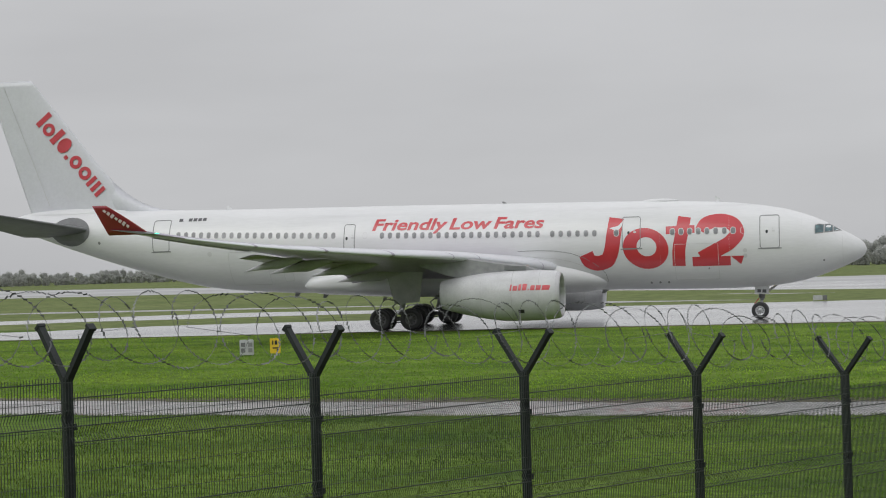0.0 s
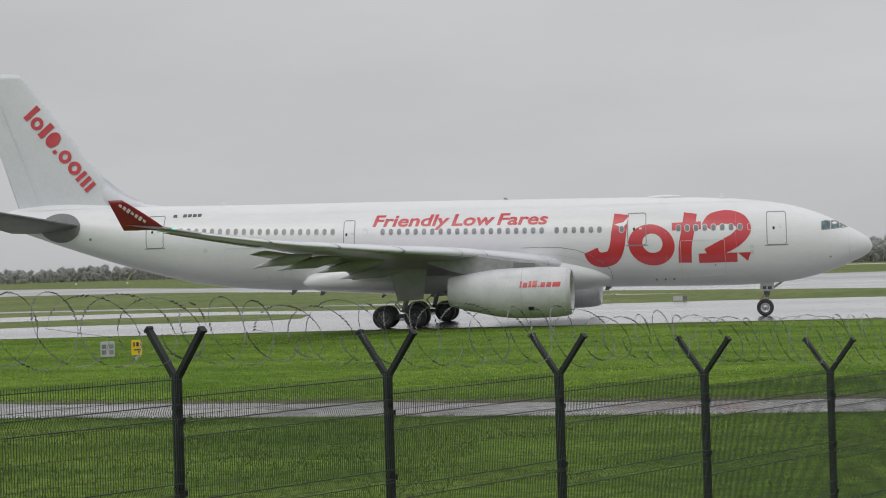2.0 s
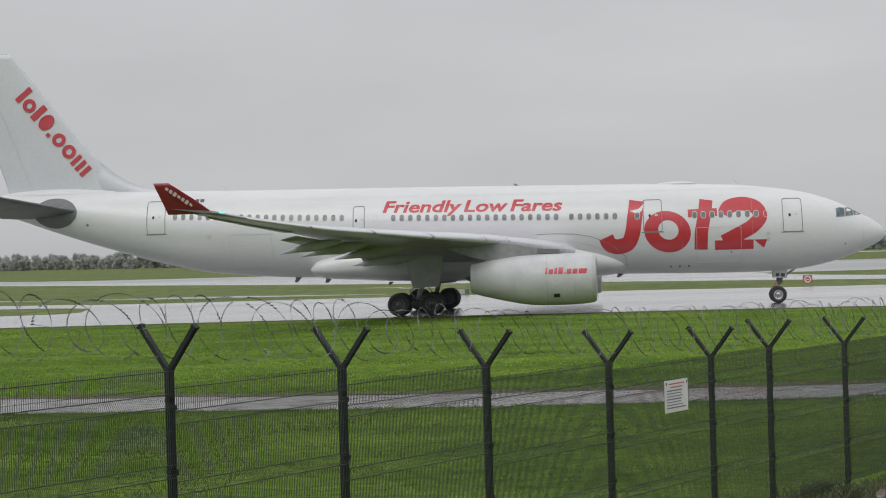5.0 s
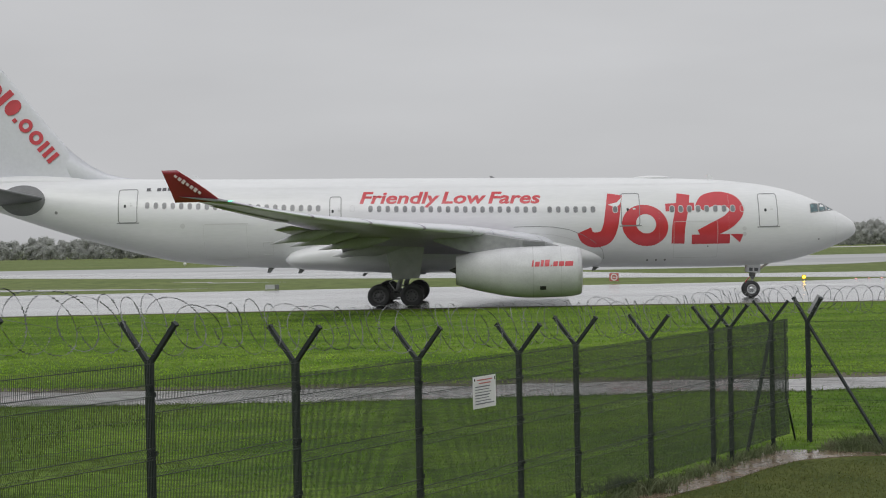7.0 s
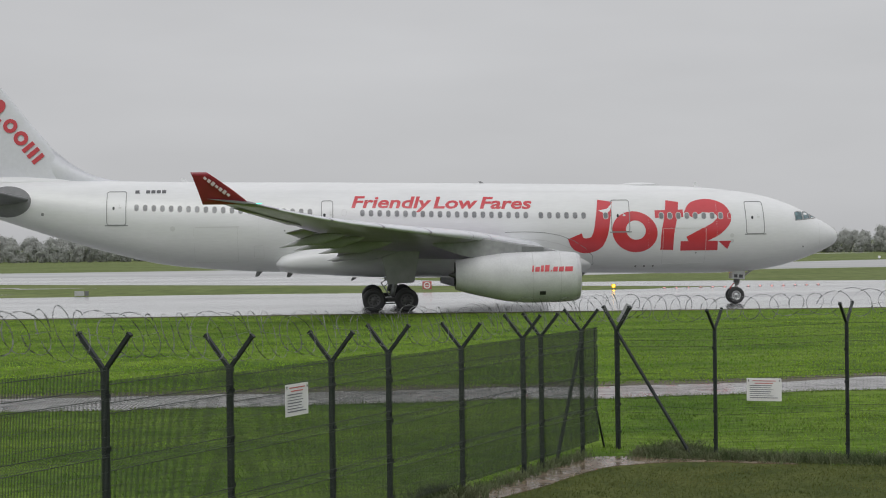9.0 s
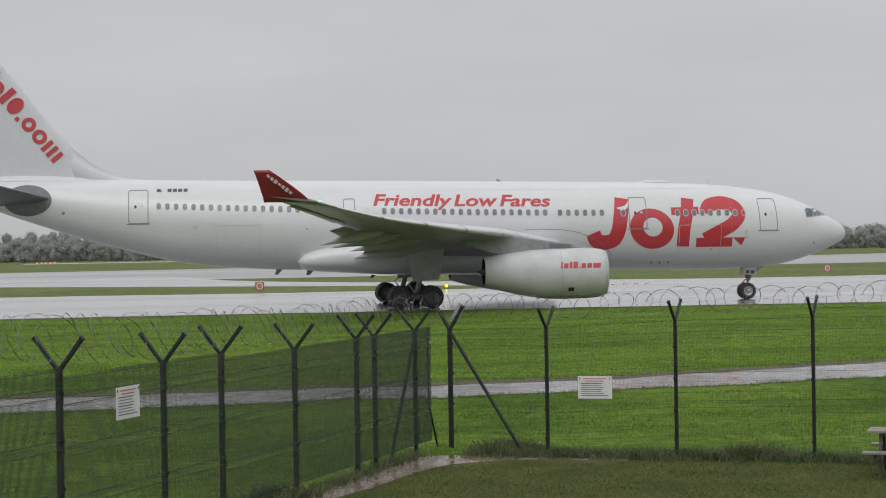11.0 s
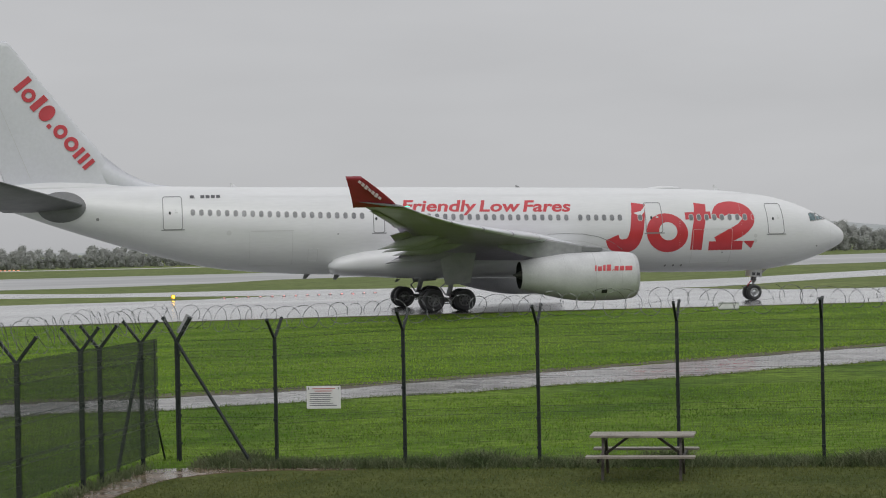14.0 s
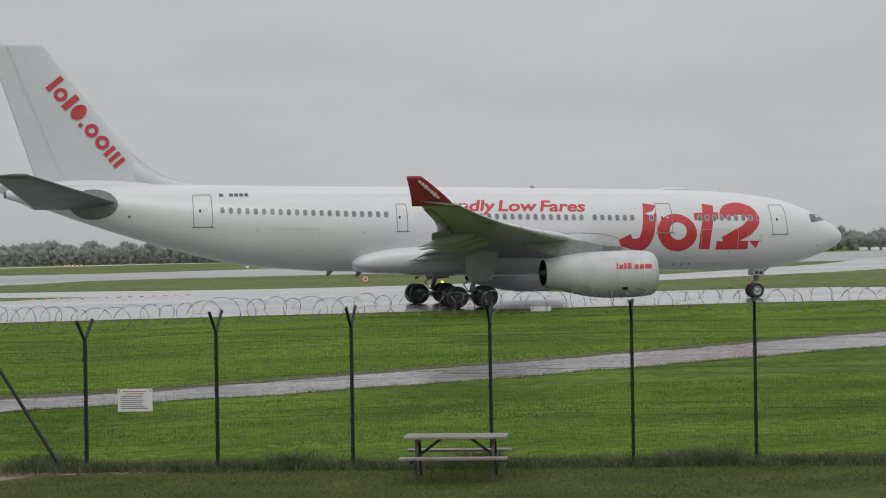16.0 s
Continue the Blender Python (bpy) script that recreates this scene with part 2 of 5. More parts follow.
def tube(points, r, n=4):
    """A thin wire along points."""
    rings = []
    pts = [Vector(p) for p in points]
    for i, p in enumerate(pts):
        d = (pts[min(i + 1, len(pts) - 1)] - pts[max(i - 1, 0)]).normalized()
        s = d.cross(Vector((0.1, 0.3, 0.9))).normalized()
        u = s.cross(d)
        rings.append([p + (s * math.cos(k * math.tau / n) + u * math.sin(k * math.tau / n)) * r for k in range(n)])
    return loft(rings)


def revolve(profile, axis="x", n=40, centre=lambda s: (0, 0)):
    """Turns (s, r) pairs round an axis."""
    rings = []
    for s, r in profile:
        c = centre(s)
        ring = []
        for k in range(n):
            a = k * math.tau / n
            p, q = r * math.cos(a) + c[0], r * math.sin(a) + c[1]
            ring.append((s, p, q) if axis == "x" else (p, s, q))
        rings.append(ring)
    return loft(rings, caps=False)


def interp(table, x):
    """Smooth (monotone cubic) reading of rows (x, values...)."""
    xs = [r[0] for r in table]
    if x <= xs[0]:
        return table[0][1:]
    if x >= xs[-1]:
        return table[-1][1:]
    i = max(k for k in range(len(xs) - 1) if xs[k] <= x)
    h = xs[i + 1] - xs[i]
    u = (x - xs[i]) / h
    out = []
    for c in range(1, len(table[0])):
        def slope(k):
            if k == 0 or k == len(xs) - 1:
                j = min(max(k, 0), len(xs) - 2)
                return (table[j + 1][c] - table[j][c]) / (xs[j + 1] - xs[j])
            d0 = (table[k][c] - table[k - 1][c]) / (xs[k] - xs[k - 1])
            d1 = (table[k + 1][c] - table[k][c]) / (xs[k + 1] - xs[k])
            return 0.0 if d0 * d1 <= 0 else 2 * d0 * d1 / (d0 + d1)
        p0, p1, m0, m1 = table[i][c], table[i + 1][c], slope(i) * h, slope(i + 1) * h
        out.append((2 * u**3 - 3 * u**2 + 1) * p0 + (u**3 - 2 * u**2 + u) * m0 + (-2 * u**3 + 3 * u**2) * p1 + (u**3 - u**2) * m1)
    return out

# ---- the ground: one sheet, flat over the airfield, rising to the viewing mound ----


def ground_z(x, y):
    z = 0.0
    if y < 28.5:
        z += 0.0615 * (28.5 - y) - 0.05 * (1 - math.exp(-(28.5 - y) / 2))
    if y < 8:
        z += 0.012 * (8 - max(y, -6)) ** 1.6
    return min(z, 2.52)


def make_ground():
    xs = [-4000, -2000, -900, -450, -250, -160] + [-110 + 5 * k for k in range(16)] + [-32 + 1.0 * k for k in range(76)] + [50 + 6 * k for k in range(16)] + [160, 250, 450, 900, 2000, 4000]
    ys = [-4000, -1500, -500, -150, -50, -20, -12] + [-6 + 1.0 * k for k in range(70)] + [66 + 6 * k for k in range(16)] + [180, 230, 300, 400, 600, 900, 1500, 2500, 4900]
    v = [(x, y, ground_z(x, y)) for y in ys for x in xs]
    n = len(xs)
    f = [(j * n + i, j * n + i + 1, (j + 1) * n + i + 1, (j + 1) * n + i) for j in range(len(ys) - 1) for i in range(n - 1)]
    g = part("ground", (v, f), GRASS, None, "wet green airfield grass, olive with painted haze beyond the taxiway", smooth=True, category="grass", kind="structure")
    g.data.materials.append(GRASS_HAZED)
    for q in g.data.polygons:
        if q.center.y > 124:
            q.material_index = 1


make_ground()


def edge(points, x, wob=0.0, seed=0.0):
    y = interp(points, x)[0]
    return y + wob * noise.noise(Vector((x * 0.35, seed, 0.0))) + 0.4 * wob * noise.noise(Vector((x * 1.9, seed, 3.0)))


def strip(name, near, far, x0, x1, step, z, material, label, category, wob=0.0, seed=1.0):
    """A paved strip between two edges given as rows (x, y), with a small thickness and an uneven rim."""
    n = int((x1 - x0) / step) + 1
    xs = [x0 + (x1 - x0) * i / (n - 1) for i in range(n)]
    v, f = [], []
    for x in xs:
        a, b = edge(near, x, wob, seed), edge(far, x, wob, seed + 7)
        for y, dz in ((a, -0.06), (a, 0.0), (a + (b - a) * 0.33, 0.0), (a + (b - a) * 0.66, 0.0), (b, 0.0), (b, -0.06)):
            v.append((x, y, z + dz + ground_z(x, y)))
    for i in range(n - 1):
        for k in range(5):
            f.append((i * 6 + k, (i + 1) * 6 + k, (i + 1) * 6 + k + 1, i * 6 + k + 1))
    return part(name, (v, f), material, None, label, category=category, kind="structure")


TAXI_NEAR = ((-420, 68), (-150, 96), (-68, 106.3), (-50, 108.6), (-27, 110.4), (-5, 111.2), (19, 110.2), (38, 108.8), (51, 106.9), (63, 105.8), (74, 103.6), (150, 80), (420, -30))
TAXI_FAR = ((-420, 95), (-150, 112), (-76, 121), (-67, 129), (-59, 131), (-48, 133), (-43, 156), (-27, 157), (-10, 158.5), (8, 155.8), (24, 156.5), (30, 161), (44, 163), (58, 160), (66, 152), (69, 138), (75, 136), (88, 134), (94, 130), (160, 100), (420, 0))
strip("taxiway", TAXI_NEAR, TAXI_FAR, -400, 400, 2.0, 0.012, WET_TARMAC, "wet grey taxiway mirroring the overcast sky", "taxiway", 0.5, 1.0)
strip("link_taxiway", ((-420, 180), (-150, 156), (-88, 140.3), (-83, 144.5), (-75, 146), (-67, 149), (-58, 150.5), (-50, 146), (-46, 132), (-40, 128)), ((-420, 205), (-150, 168), (-95, 151.5), (-89, 156), (-83, 160.5), (-73, 162.8), (-60, 160), (-49, 156), (-40, 156)), -400, -41, 3.0, 0.008, WET_TARMAC, "wet taxiway branch between strips of grass", "taxiway", 0.4, 4.0)
strip("exit_taxiway", ((-110, 280), (-80, 252), (-42, 218), (-20, 201), (-7, 192), (7, 182), (25, 170), (32, 164), (48, 155), (68, 152), (80, 160.5), (94, 172), (104, 178), (120, 187.5), (131, 194), (145, 203.5), (200, 222), (420, 230)), ((-110, 284), (-20, 252), (0, 246), (6, 214), (16, 194), (23, 188), (32, 187), (38, 185), (48, 178.5), (61, 176.5), (75, 179), (88, 185), (104, 197), (111, 202), (129, 217), (147, 234), (158, 243), (176, 262), (210, 300), (260, 320), (420, 330)), -108, 400, 3.0, 0.010, WET_TARMAC, "wet exit taxiway running from the runway", "taxiway", 0.4, 9.0)
strip("runway", ((-900, 360), (-176, 304), (-131, 296), (-95, 268), (-60, 245), (0, 222), (18, 222), (39, 231), (52, 249), (69, 253), (123, 257), (150, 267), (185, 282), (900, 330)), ((-900, 620), (-290, 460), (-193, 398), (-98, 312), (-40, 307), (7, 315), (71, 319), (90, 331), (162, 374), (180, 379), (307, 456), (341, 478), (900, 700)), -900, 900, 10.0, 0.006, RUNWAY_MAT, "long wet runway under a grey sky", "runway", 0.3, 13.0)
strip("far_road", ((-60, 448), (0, 448), (60, 444), (118, 476), (140, 480)), ((-60, 464), (0, 464), (60, 460), (118, 492), (140, 484)), -34, 138, 4.0, 0.020, PALE_ROAD, "distant pale concrete road before the trees", "road", 0.3, 19.0)
strip("service_road", ((-200, 58), (-60, 51), (-31, 49.4), (-18, 48.5), (-5, 48.3), (1, 49.1), (8, 49.6), (18, 51.5), (43, 60.4), (120, 92)), ((-200, 66), (-60, 58), (-35, 55), (-20, 53.5), (-5.4, 52.6), (0, 53.2), (10, 53.6), (20, 57), (49, 69), (120, 99.5)), -200, 118, 0.5, 0.012, ROAD_MAT, "narrow wet service road with puddles between grass verges", "road", 0.55, 17.0)
strip("soil_shade_verge", ((-200, 66.0), (-60, 58.0), (-35, 55.0), (-20, 53.5), (-5.4, 52.6), (0, 53.2), (10, 53.6), (20, 57), (49, 69), (120, 99.5)), ((-200, 67.0), (-60, 59.0), (-35, 56.1), (-20, 54.8), (-5.4, 54.1), (0, 54.9), (10, 55.2), (20, 58.3), (49, 70.4), (120, 101)), -200, 118, 0.5, 0.016, SOIL_SHADE, "bare dark soil along the road edge", "soil", 0.5, 31.0)
# this dark edge also stands for the shadow of the grass verge
strip("soil_shade_verge", tuple((x, y - 0.9) for x, y in TAXI_NEAR), tuple((x, y + 0.1) for x, y in TAXI_NEAR), -200, 160, 1.0, 0.018, SOIL_SHADE, "dark strip along the taxiway edge, soil and painted verge shadow", "soil", 0.5, 1.0)
strip("muddy_path", ((-8, 9.9), (-3.3, 19.3), (-0.2, 26.2), (1.4, 28.6), (3.2, 31.5), (5, 34.4), (6.4, 35.0), (8.5, 34.2)), ((-8, 11.0), (-3.3, 20.4), (-0.2, 27.1), (1.4, 29.7), (3.2, 33.0), (4.8, 36.0), (6.4, 35.9), (8.5, 34.3)), -8, 8.4, 0.15, 0.012, MUD, "wet muddy path with puddles along the fence", "path", 0.22, 23.0)
for a, b, y0, s in ((-118, -62, 178.5, 2.0), (-60, -28, 171, 5.0), (-37, -24, 192, 8.0)):
    strip("flooded_grass", ((a, y0 + 3.4), (a + 8, y0), (b - 8, y0 - 3), (b, y0 - 3)), ((a, y0 + 3.5), (a + 8, y0 + 5.5), (b - 8, y0), (b, y0 - 2.9)), a, b, 1.0, 0.01, ROAD_MAT, "shallow standing water lying in the grass", "puddle", 1.2, s)


def blades(name, spots, label, material, h0, h1, w, kind="stuff", lean=0.7):
    """Many single grass blades, each a bent pair of triangles."""
    v, f = [], []
    for x, y in spots:
        z = ground_z(x, y) - 0.01
        a, h = random.uniform(0, math.tau), random.uniform(h0, h1)
        dx, dy = math.cos(a), math.sin(a)
        lx, ly = random.gauss(0, lean) * h, random.gauss(0, lean) * h
        k = len(v)
        v += [(x - dx * w, y - dy * w, z), (x + dx * w, y + dy * w, z), (x + lx * 0.4 + dx * w * 0.7, y + ly * 0.4 + dy * w * 0.7, z + h * 0.6), (x + lx * 0.4 - dx * w * 0.7, y + ly * 0.4 - dy * w * 0.7, z + h * 0.6), (x + lx, y + ly, z + h)]
        f += [(k, k + 1, k + 2, k + 3), (k + 3, k + 2, k + 4)]
    return part(name, (v, f), material, None, label, category="grass", kind=kind)


# ---- the perimeter fence: two straight runs meeting at a braced corner ----
RUN_A = [(-9.47, 7.86), (-8.35, 10.1), (-7.23, 12.33), (-6.15, 14.49), (-5.01, 16.77), (-3.86, 19.09), (-2.66, 21.49), (-1.40, 24.02), (-0.12, 26.59), (0.73, 28.29), (1.99, 30.82), (3.25, 33.35), (3.66, 34.16), (4.66, 36.15)]
RUN_A_JOINT = [3.6, 3.52, 3.42, 3.30, 3.15, 2.99, 2.82, 2.66, 2.56, 2.57, 2.47, 2.49, 2.48, 2.47]
RUN_B = [(7.12, 35.46), (9.38, 34.41), (11.70, 33.35), (14.06, 32.26), (16.46, 31.16), (18.53, 30.21), (20.8, 29.16), (23.07, 28.12), (25.3, 27.1)]
RUN_B_JOINT = [2.50, 2.63, 2.68, 2.71, 2.73, 2.71, 2.70, 2.70, 2.70]
CORNER = (5.53, 37.35)


def wire_panel(length, height, pitch, r, upright=1.0):
    """Welded mesh with close upright wires, paired cross wires and stiffening folds."""
    v, f = [], []
    n = int(length / pitch)
    for i in range(n + 1):
        x = i * length / n
        k = len(v)
        top = height + 0.03
        levels = [0.03, 0.60, 0.66, 0.72, 1.25, 1.31, 1.37, height - 0.34, height - 0.28, height - 0.22, top]
        for z in levels:
            y = 0.035 if any(abs(z - m) < 0.01 for m in (0.66, 1.31, height - 0.28)) else 0.0
            v += [(x - r * upright, y, z), (x + r * upright, y, z), (x, y + 2 * r * upright, z)]
        for j in range(len(levels) - 1):
            for q in range(3):
                f.append((k + 3 * j + q, k + 3 * j + (q + 1) % 3, k + 3 * j + 3 + (q + 1) % 3, k + 3 * j + 3 + q))
    z = 0.08
    rows = []
    while z < height:
        rows.append(z)
        z += 0.2
    for z in rows + [0.60, 0.72, 1.25, 1.37, height - 0.34, height - 0.22, height - 0.01]:
        thick = 1.2 if z in rows else 2.6
        b = bar((0, -2 * r, z), (length, -2 * r, z), thick * r, thick * 1.2 * r)
        k = len(v)
        v += b[0]
        f += [tuple(i + k for i in q) for q in b[1]]
    return v, f



def build_post(parent, p, zj, along, w=0.085, arm=0.36, spread=0.30):
    """A box post with a cap plate and two raked arms across the run."""
    a = Vector((along[0], along[1], 0)).normalized()
    n = Vector((-a.y, a.x, 0))
    z0 = ground_z(*p) - 0.1
    base, joint = Vector((p[0], p[1], z0)), Vector((p[0], p[1], zj))
    m = Matrix.Translation((base + joint) / 2) @ Matrix.Rotation(math.atan2(a.y, a.x), 4, "Z")
    post = part("post", bevel_box(w, w, (joint - base).length, 0.008, m), POST_PAINT, parent)
    for s in (-1, 1):
        tip = joint + n * (s * spread) + Vector((0, 0, arm))
        geo = join(bar(joint - Vector((0, 0, 0.05)), tip, w * 0.62, w * 0.75, up=a), bar(joint + (tip - joint) * 0.97, tip + (tip - joint) * 0.02, w * 0.8, w * 0.9, up=a))
        part("arm", geo, POST_PAINT, post)
    for zz in (0.35, 0.9, 1.5, 2.1):
        c = base + Vector((0, 0, zz + 0.1)) - n * (w / 2 + 0.006)
        part("clamp", box(0, 0, 0, w * 1.25, 0.014, 0.05, Matrix.Translation(c) @ Matrix.Rotation(math.atan2(a.y, a.x), 4, "Z")), POST_PAINT, post)
    return post


def build_panel(parent, p, q, zp, zq, shift, r=0.0028, upright=1.0):
    a, b = Vector((*p, zp)), Vector((*q, zq))
    d = Vector((q[0] - p[0], q[1] - p[1], 0))
    L = d.length
    d.normalize()
    n = Vector((-d.y, d.x, 0))
    geo = wire_panel(L, 2.24, 0.0254, r, upright)
    v = []
    for x, y, z in geo[0]:
        o = a.lerp(b, x / L) + d * 0 + n * (shift + y)
        v.append((o.x, o.y, o.z - 2.27 + z))
    return part("mesh_panel", (v, geo[1]), WIRE, parent)


def build_fence():
    fa = thing("security_fence", "dark green welded mesh security fence with raked-arm posts", "fence", "perimeter fence")
    d = (RUN_A[-1][0] - RUN_A[0][0], RUN_A[-1][1] - RUN_A[0][1])
    for p, z in zip(RUN_A, RUN_A_JOINT):
        build_post(fa, p, z, d, 0.072, 0.37, 0.34)
    for i in range(len(RUN_A) - 1):
        lev = min(RUN_A_JOINT[i], RUN_A_JOINT[i + 1])  # panels are level and step down the bank
        build_panel(fa, RUN_A[i], RUN_A[i + 1], lev, lev, -0.06)
    u = Vector((*d, 0)).normalized()
    e = Vector((*RUN_A[-1], 0))
    end = e + u * 0.79
    build_panel(fa, RUN_A[-1], (end.x, end.y), 2.47, 2.47, -0.06)
    part("end_stile", bar((end.x, end.y, 0.93), (end.x, end.y, 2.45), 0.03), POST_PAINT, fa)
    part("brace", bar((e.x, e.y, 2.3), (4.07, 35.45, -0.02), 0.05), POST_PAINT, fa)
    part("brace", bar((end.x, end.y, 0.95), (5.31, 37.75, -0.02), 0.035), POST_PAINT, fa)
    fb = thing("security_fence", "dark mesh fence along the lawn with slender forked posts", "fence", "perimeter fence")
    for p, z in zip(RUN_B, RUN_B_JOINT):
        build_post(fb, p, z, (0.857, -0.515), 0.062, 0.33, 0.42)
    cp = build_post(fb, CORNER, 2.42, (0.75, 0.66), 0.08, 0.42, 0.34)
    for i in range(len(RUN_B) - 1):
        build_panel(fb, RUN_B[i], RUN_B[i + 1], RUN_B_JOINT[i], RUN_B_JOINT[i + 1], -0.05, 0.0017, 0.45)
    build_panel(fb, CORNER, RUN_B[0], 2.42, 2.5, -0.05, 0.0017, 0.45)
    part("brace", bar((CORNER[0], CORNER[1], 2.35), (6.69, 35.57, 0.0), 0.048), POST_PAINT, fb)
    part("bracket", bar((CORNER[0] + 0.06, CORNER[1], 2.52), (CORNER[0] + 0.26, CORNER[1] - 0.05, 2.88), 0.03, 0.15), STEEL, fb, "grey metal bracket plate")


build_fence()


def razor_coil(points, radius, pitch, seed):
    """Concertina wire: a loose helix with short paired barbs."""
    rnd = random.Random(seed)
    pts = [Vector(p) for p in points]
    cum = [0.0]
    for a, b in zip(pts, pts[1:]):
        cum.append(cum[-1] + (b - a).length)
    steps = int(cum[-1] / pitch * 26)
    path = []
    wob = [rnd.uniform(0.72, 1.15) for _ in range(int(cum[-1] / pitch) + 3)]
    for i in range(steps + 1):
        s = cum[-1] * i / steps
        k = max(j for j in range(len(cum) - 1) if cum[j] <= s)
        c = pts[k].lerp(pts[k + 1], (s - cum[k]) / max(1e-6, cum[k + 1] - cum[k]))
        d = (pts[k + 1] - pts[k]).normalized()
        n = Vector((-d.y, d.x, 0)).normalized()
        ph = s / pitch * math.tau
        w = wob[int(s / pitch)] * (1 - s / pitch % 1) + wob[int(s / pitch) + 1] * (s / pitch % 1)
        o = c + n * (0.35 * radius * w * math.sin(ph + 0.7)) + Vector((0, 0, 0.9 * radius * w * math.sin(ph))) + d * (1.05 * radius * w * math.cos(ph) * (1 if int(s / pitch / 3) % 2 else -0.95))
        path.append(o)
    v, f = tube(path, 0.0023, 3)
    vs, fs = list(v), list(f)
    for i in range(1, len(path) - 1):
        d = (path[i + 1] - path[i - 1]).normalized()
        s = d.cross(Vector((rnd.uniform(-1, 1), rnd.uniform(-1, 1), 0.4))).normalized()
        for j in (0.0, 0.5):
            c = path[i].lerp(path[i + 1], j)
            k = len(vs)
            vs += [c - d * 0.016, c + d * 0.016, c + s * 0.013 + d * 0.012, c - s * 0.013 - d * 0.012]
            fs += [(k, k + 1, k + 2), (k + 1, k, k + 3)]
    return vs, fs


def raised(run, joints, up):
    return [(p[0], p[1], z + up) for p, z in zip(run, joints)]


part("razor_wire", razor_coil(raised(RUN_A, RUN_A_JOINT, 0.36), 0.32, 0.36, 3), RAZOR, None, "loose coil of galvanised razor wire along the fence top", category="razor wire", group="perimeter fence")
part("razor_wire", razor_coil([(RUN_A[-1][0], RUN_A[-1][1], 2.84), (CORNER[0], CORNER[1], 2.85)] + raised(RUN_B, RUN_B_JOINT, 0.34), 0.27, 0.34, 5), RAZOR, None, "coil of razor wire above the lawn fence", category="razor wire", group="perimeter fence")
# ---- the aircraft: x runs aft from the nose, y to its right side, z up from the ground ----
GEAR_X = 28.85


def B(x, y, z):
    return (GEAR_X - x, -y, z)


# station, crown, belly, half width
BODY = (
    (0.0, 4.24, 4.12, 0.05), (0.12, 4.56, 3.86, 0.34), (0.5, 4.90, 3.58, 0.72), (1.0, 5.22, 3.34, 1.06), (1.7, 5.58, 3.04, 1.42), (2.4, 5.98, 2.79, 1.72),
    (3.0, 6.26, 2.60, 1.95), (4.0, 6.64, 2.34, 2.26), (5.2, 6.97, 2.14, 2.50), (6.5, 7.20, 2.03, 2.67), (8.5, 7.44, 1.98, 2.80), (11.0, 7.60, 2.00, 2.82),
    (14.0, 7.71, 2.05, 2.82), (20.0, 7.83, 2.16, 2.82), (32.0, 8.04, 2.36, 2.82), (36.5, 8.10, 2.43, 2.82), (40.0, 8.15, 2.64, 2.78), (43.0, 8.21, 2.97, 2.66),
    (46.0, 8.28, 3.66, 2.42), (49.5, 8.34, 4.68, 1.98), (53.0, 8.40, 5.84, 1.40), (55.8, 8.36, 6.84, 0.86), (57.4, 8.12, 7.30, 0.46), (57.9, 7.98, 7.46, 0.26))


def section(x):
    top, low, half = interp(BODY, x)
    return (top + low) / 2, (top - low) / 2, half


def side(x, z, off=0.012):
    """A point on the right flank, lifted off the skin."""
    zc, rz, ry = section(x)
    s = max(-0.995, min(0.995, (z - zc) / rz))
    c = math.sqrt(1 - s * s)
    n = Vector((0, c / ry, s / rz)).normalized()
    return B(x, ry * c + n.y * off, z + n.z * off)


def fuselage_mesh():
    xs = [57.9 * (i / 150) for i in range(151)]
    xs = sorted(set([0.0, 0.03, 0.07, 0.12, 0.2, 0.3, 0.42, 0.55, 0.7] + xs))
    rings = []
    for x in xs:
        zc, rz, ry = section(x)
        rings.append([B(x, ry * math.sin(a), zc + rz * math.cos(a)) for a in (k * math.tau / 64 for k in range(64))])
    return loft(rings)


def patch(outline, off=0.012, levels=4):
    """A thin plate on the flank: outline in (x, z), cut into bands so that it follows the curve."""
    bm = bmesh.new()
    vs = [bm.verts.new((x, 0, z)) for x, z in outline]
    bm.faces.new(vs)
    return drape(bm, off)


def drape(bm, off, step=0.14):
    zs = [v.co.z for v in bm.verts]
    z = math.floor(min(zs) / step) * step + step
    while z < max(zs):
        bmesh.ops.bisect_plane(bm, geom=bm.verts[:] + bm.edges[:] + bm.faces[:], plane_co=(0, 0, z), plane_no=(0, 0, 1))
        z += step
    xs = [v.co.x for v in bm.verts]
    x = math.floor(min(xs) / 0.5) * 0.5 + 0.5
    while x < max(xs):
        bmesh.ops.bisect_plane(bm, geom=bm.verts[:] + bm.edges[:] + bm.faces[:], plane_co=(x, 0, 0), plane_no=(1, 0, 0))
        x += 0.5
    bmesh.ops.triangulate(bm, faces=bm.faces[:])
    for v in bm.verts:
        v.co = side(v.co.x, v.co.z, off)
    bmesh.ops.recalc_face_normals(bm, faces=bm.faces[:])
    return bm


def rounded(x0, x1, z0, z1, r, n=4):
    out = []
    for cx, cz, a0 in ((x1 - r, z1 - r, 0), (x0 + r, z1 - r, 90), (x0 + r, z0 + r, 180), (x1 - r, z0 + r, 270)):
        out += [(cx + r * math.cos(radians(a0 + 90 * k / n)), cz + r * math.sin(radians(a0 + 90 * k / n))) for k in range(n + 1)]
    return out


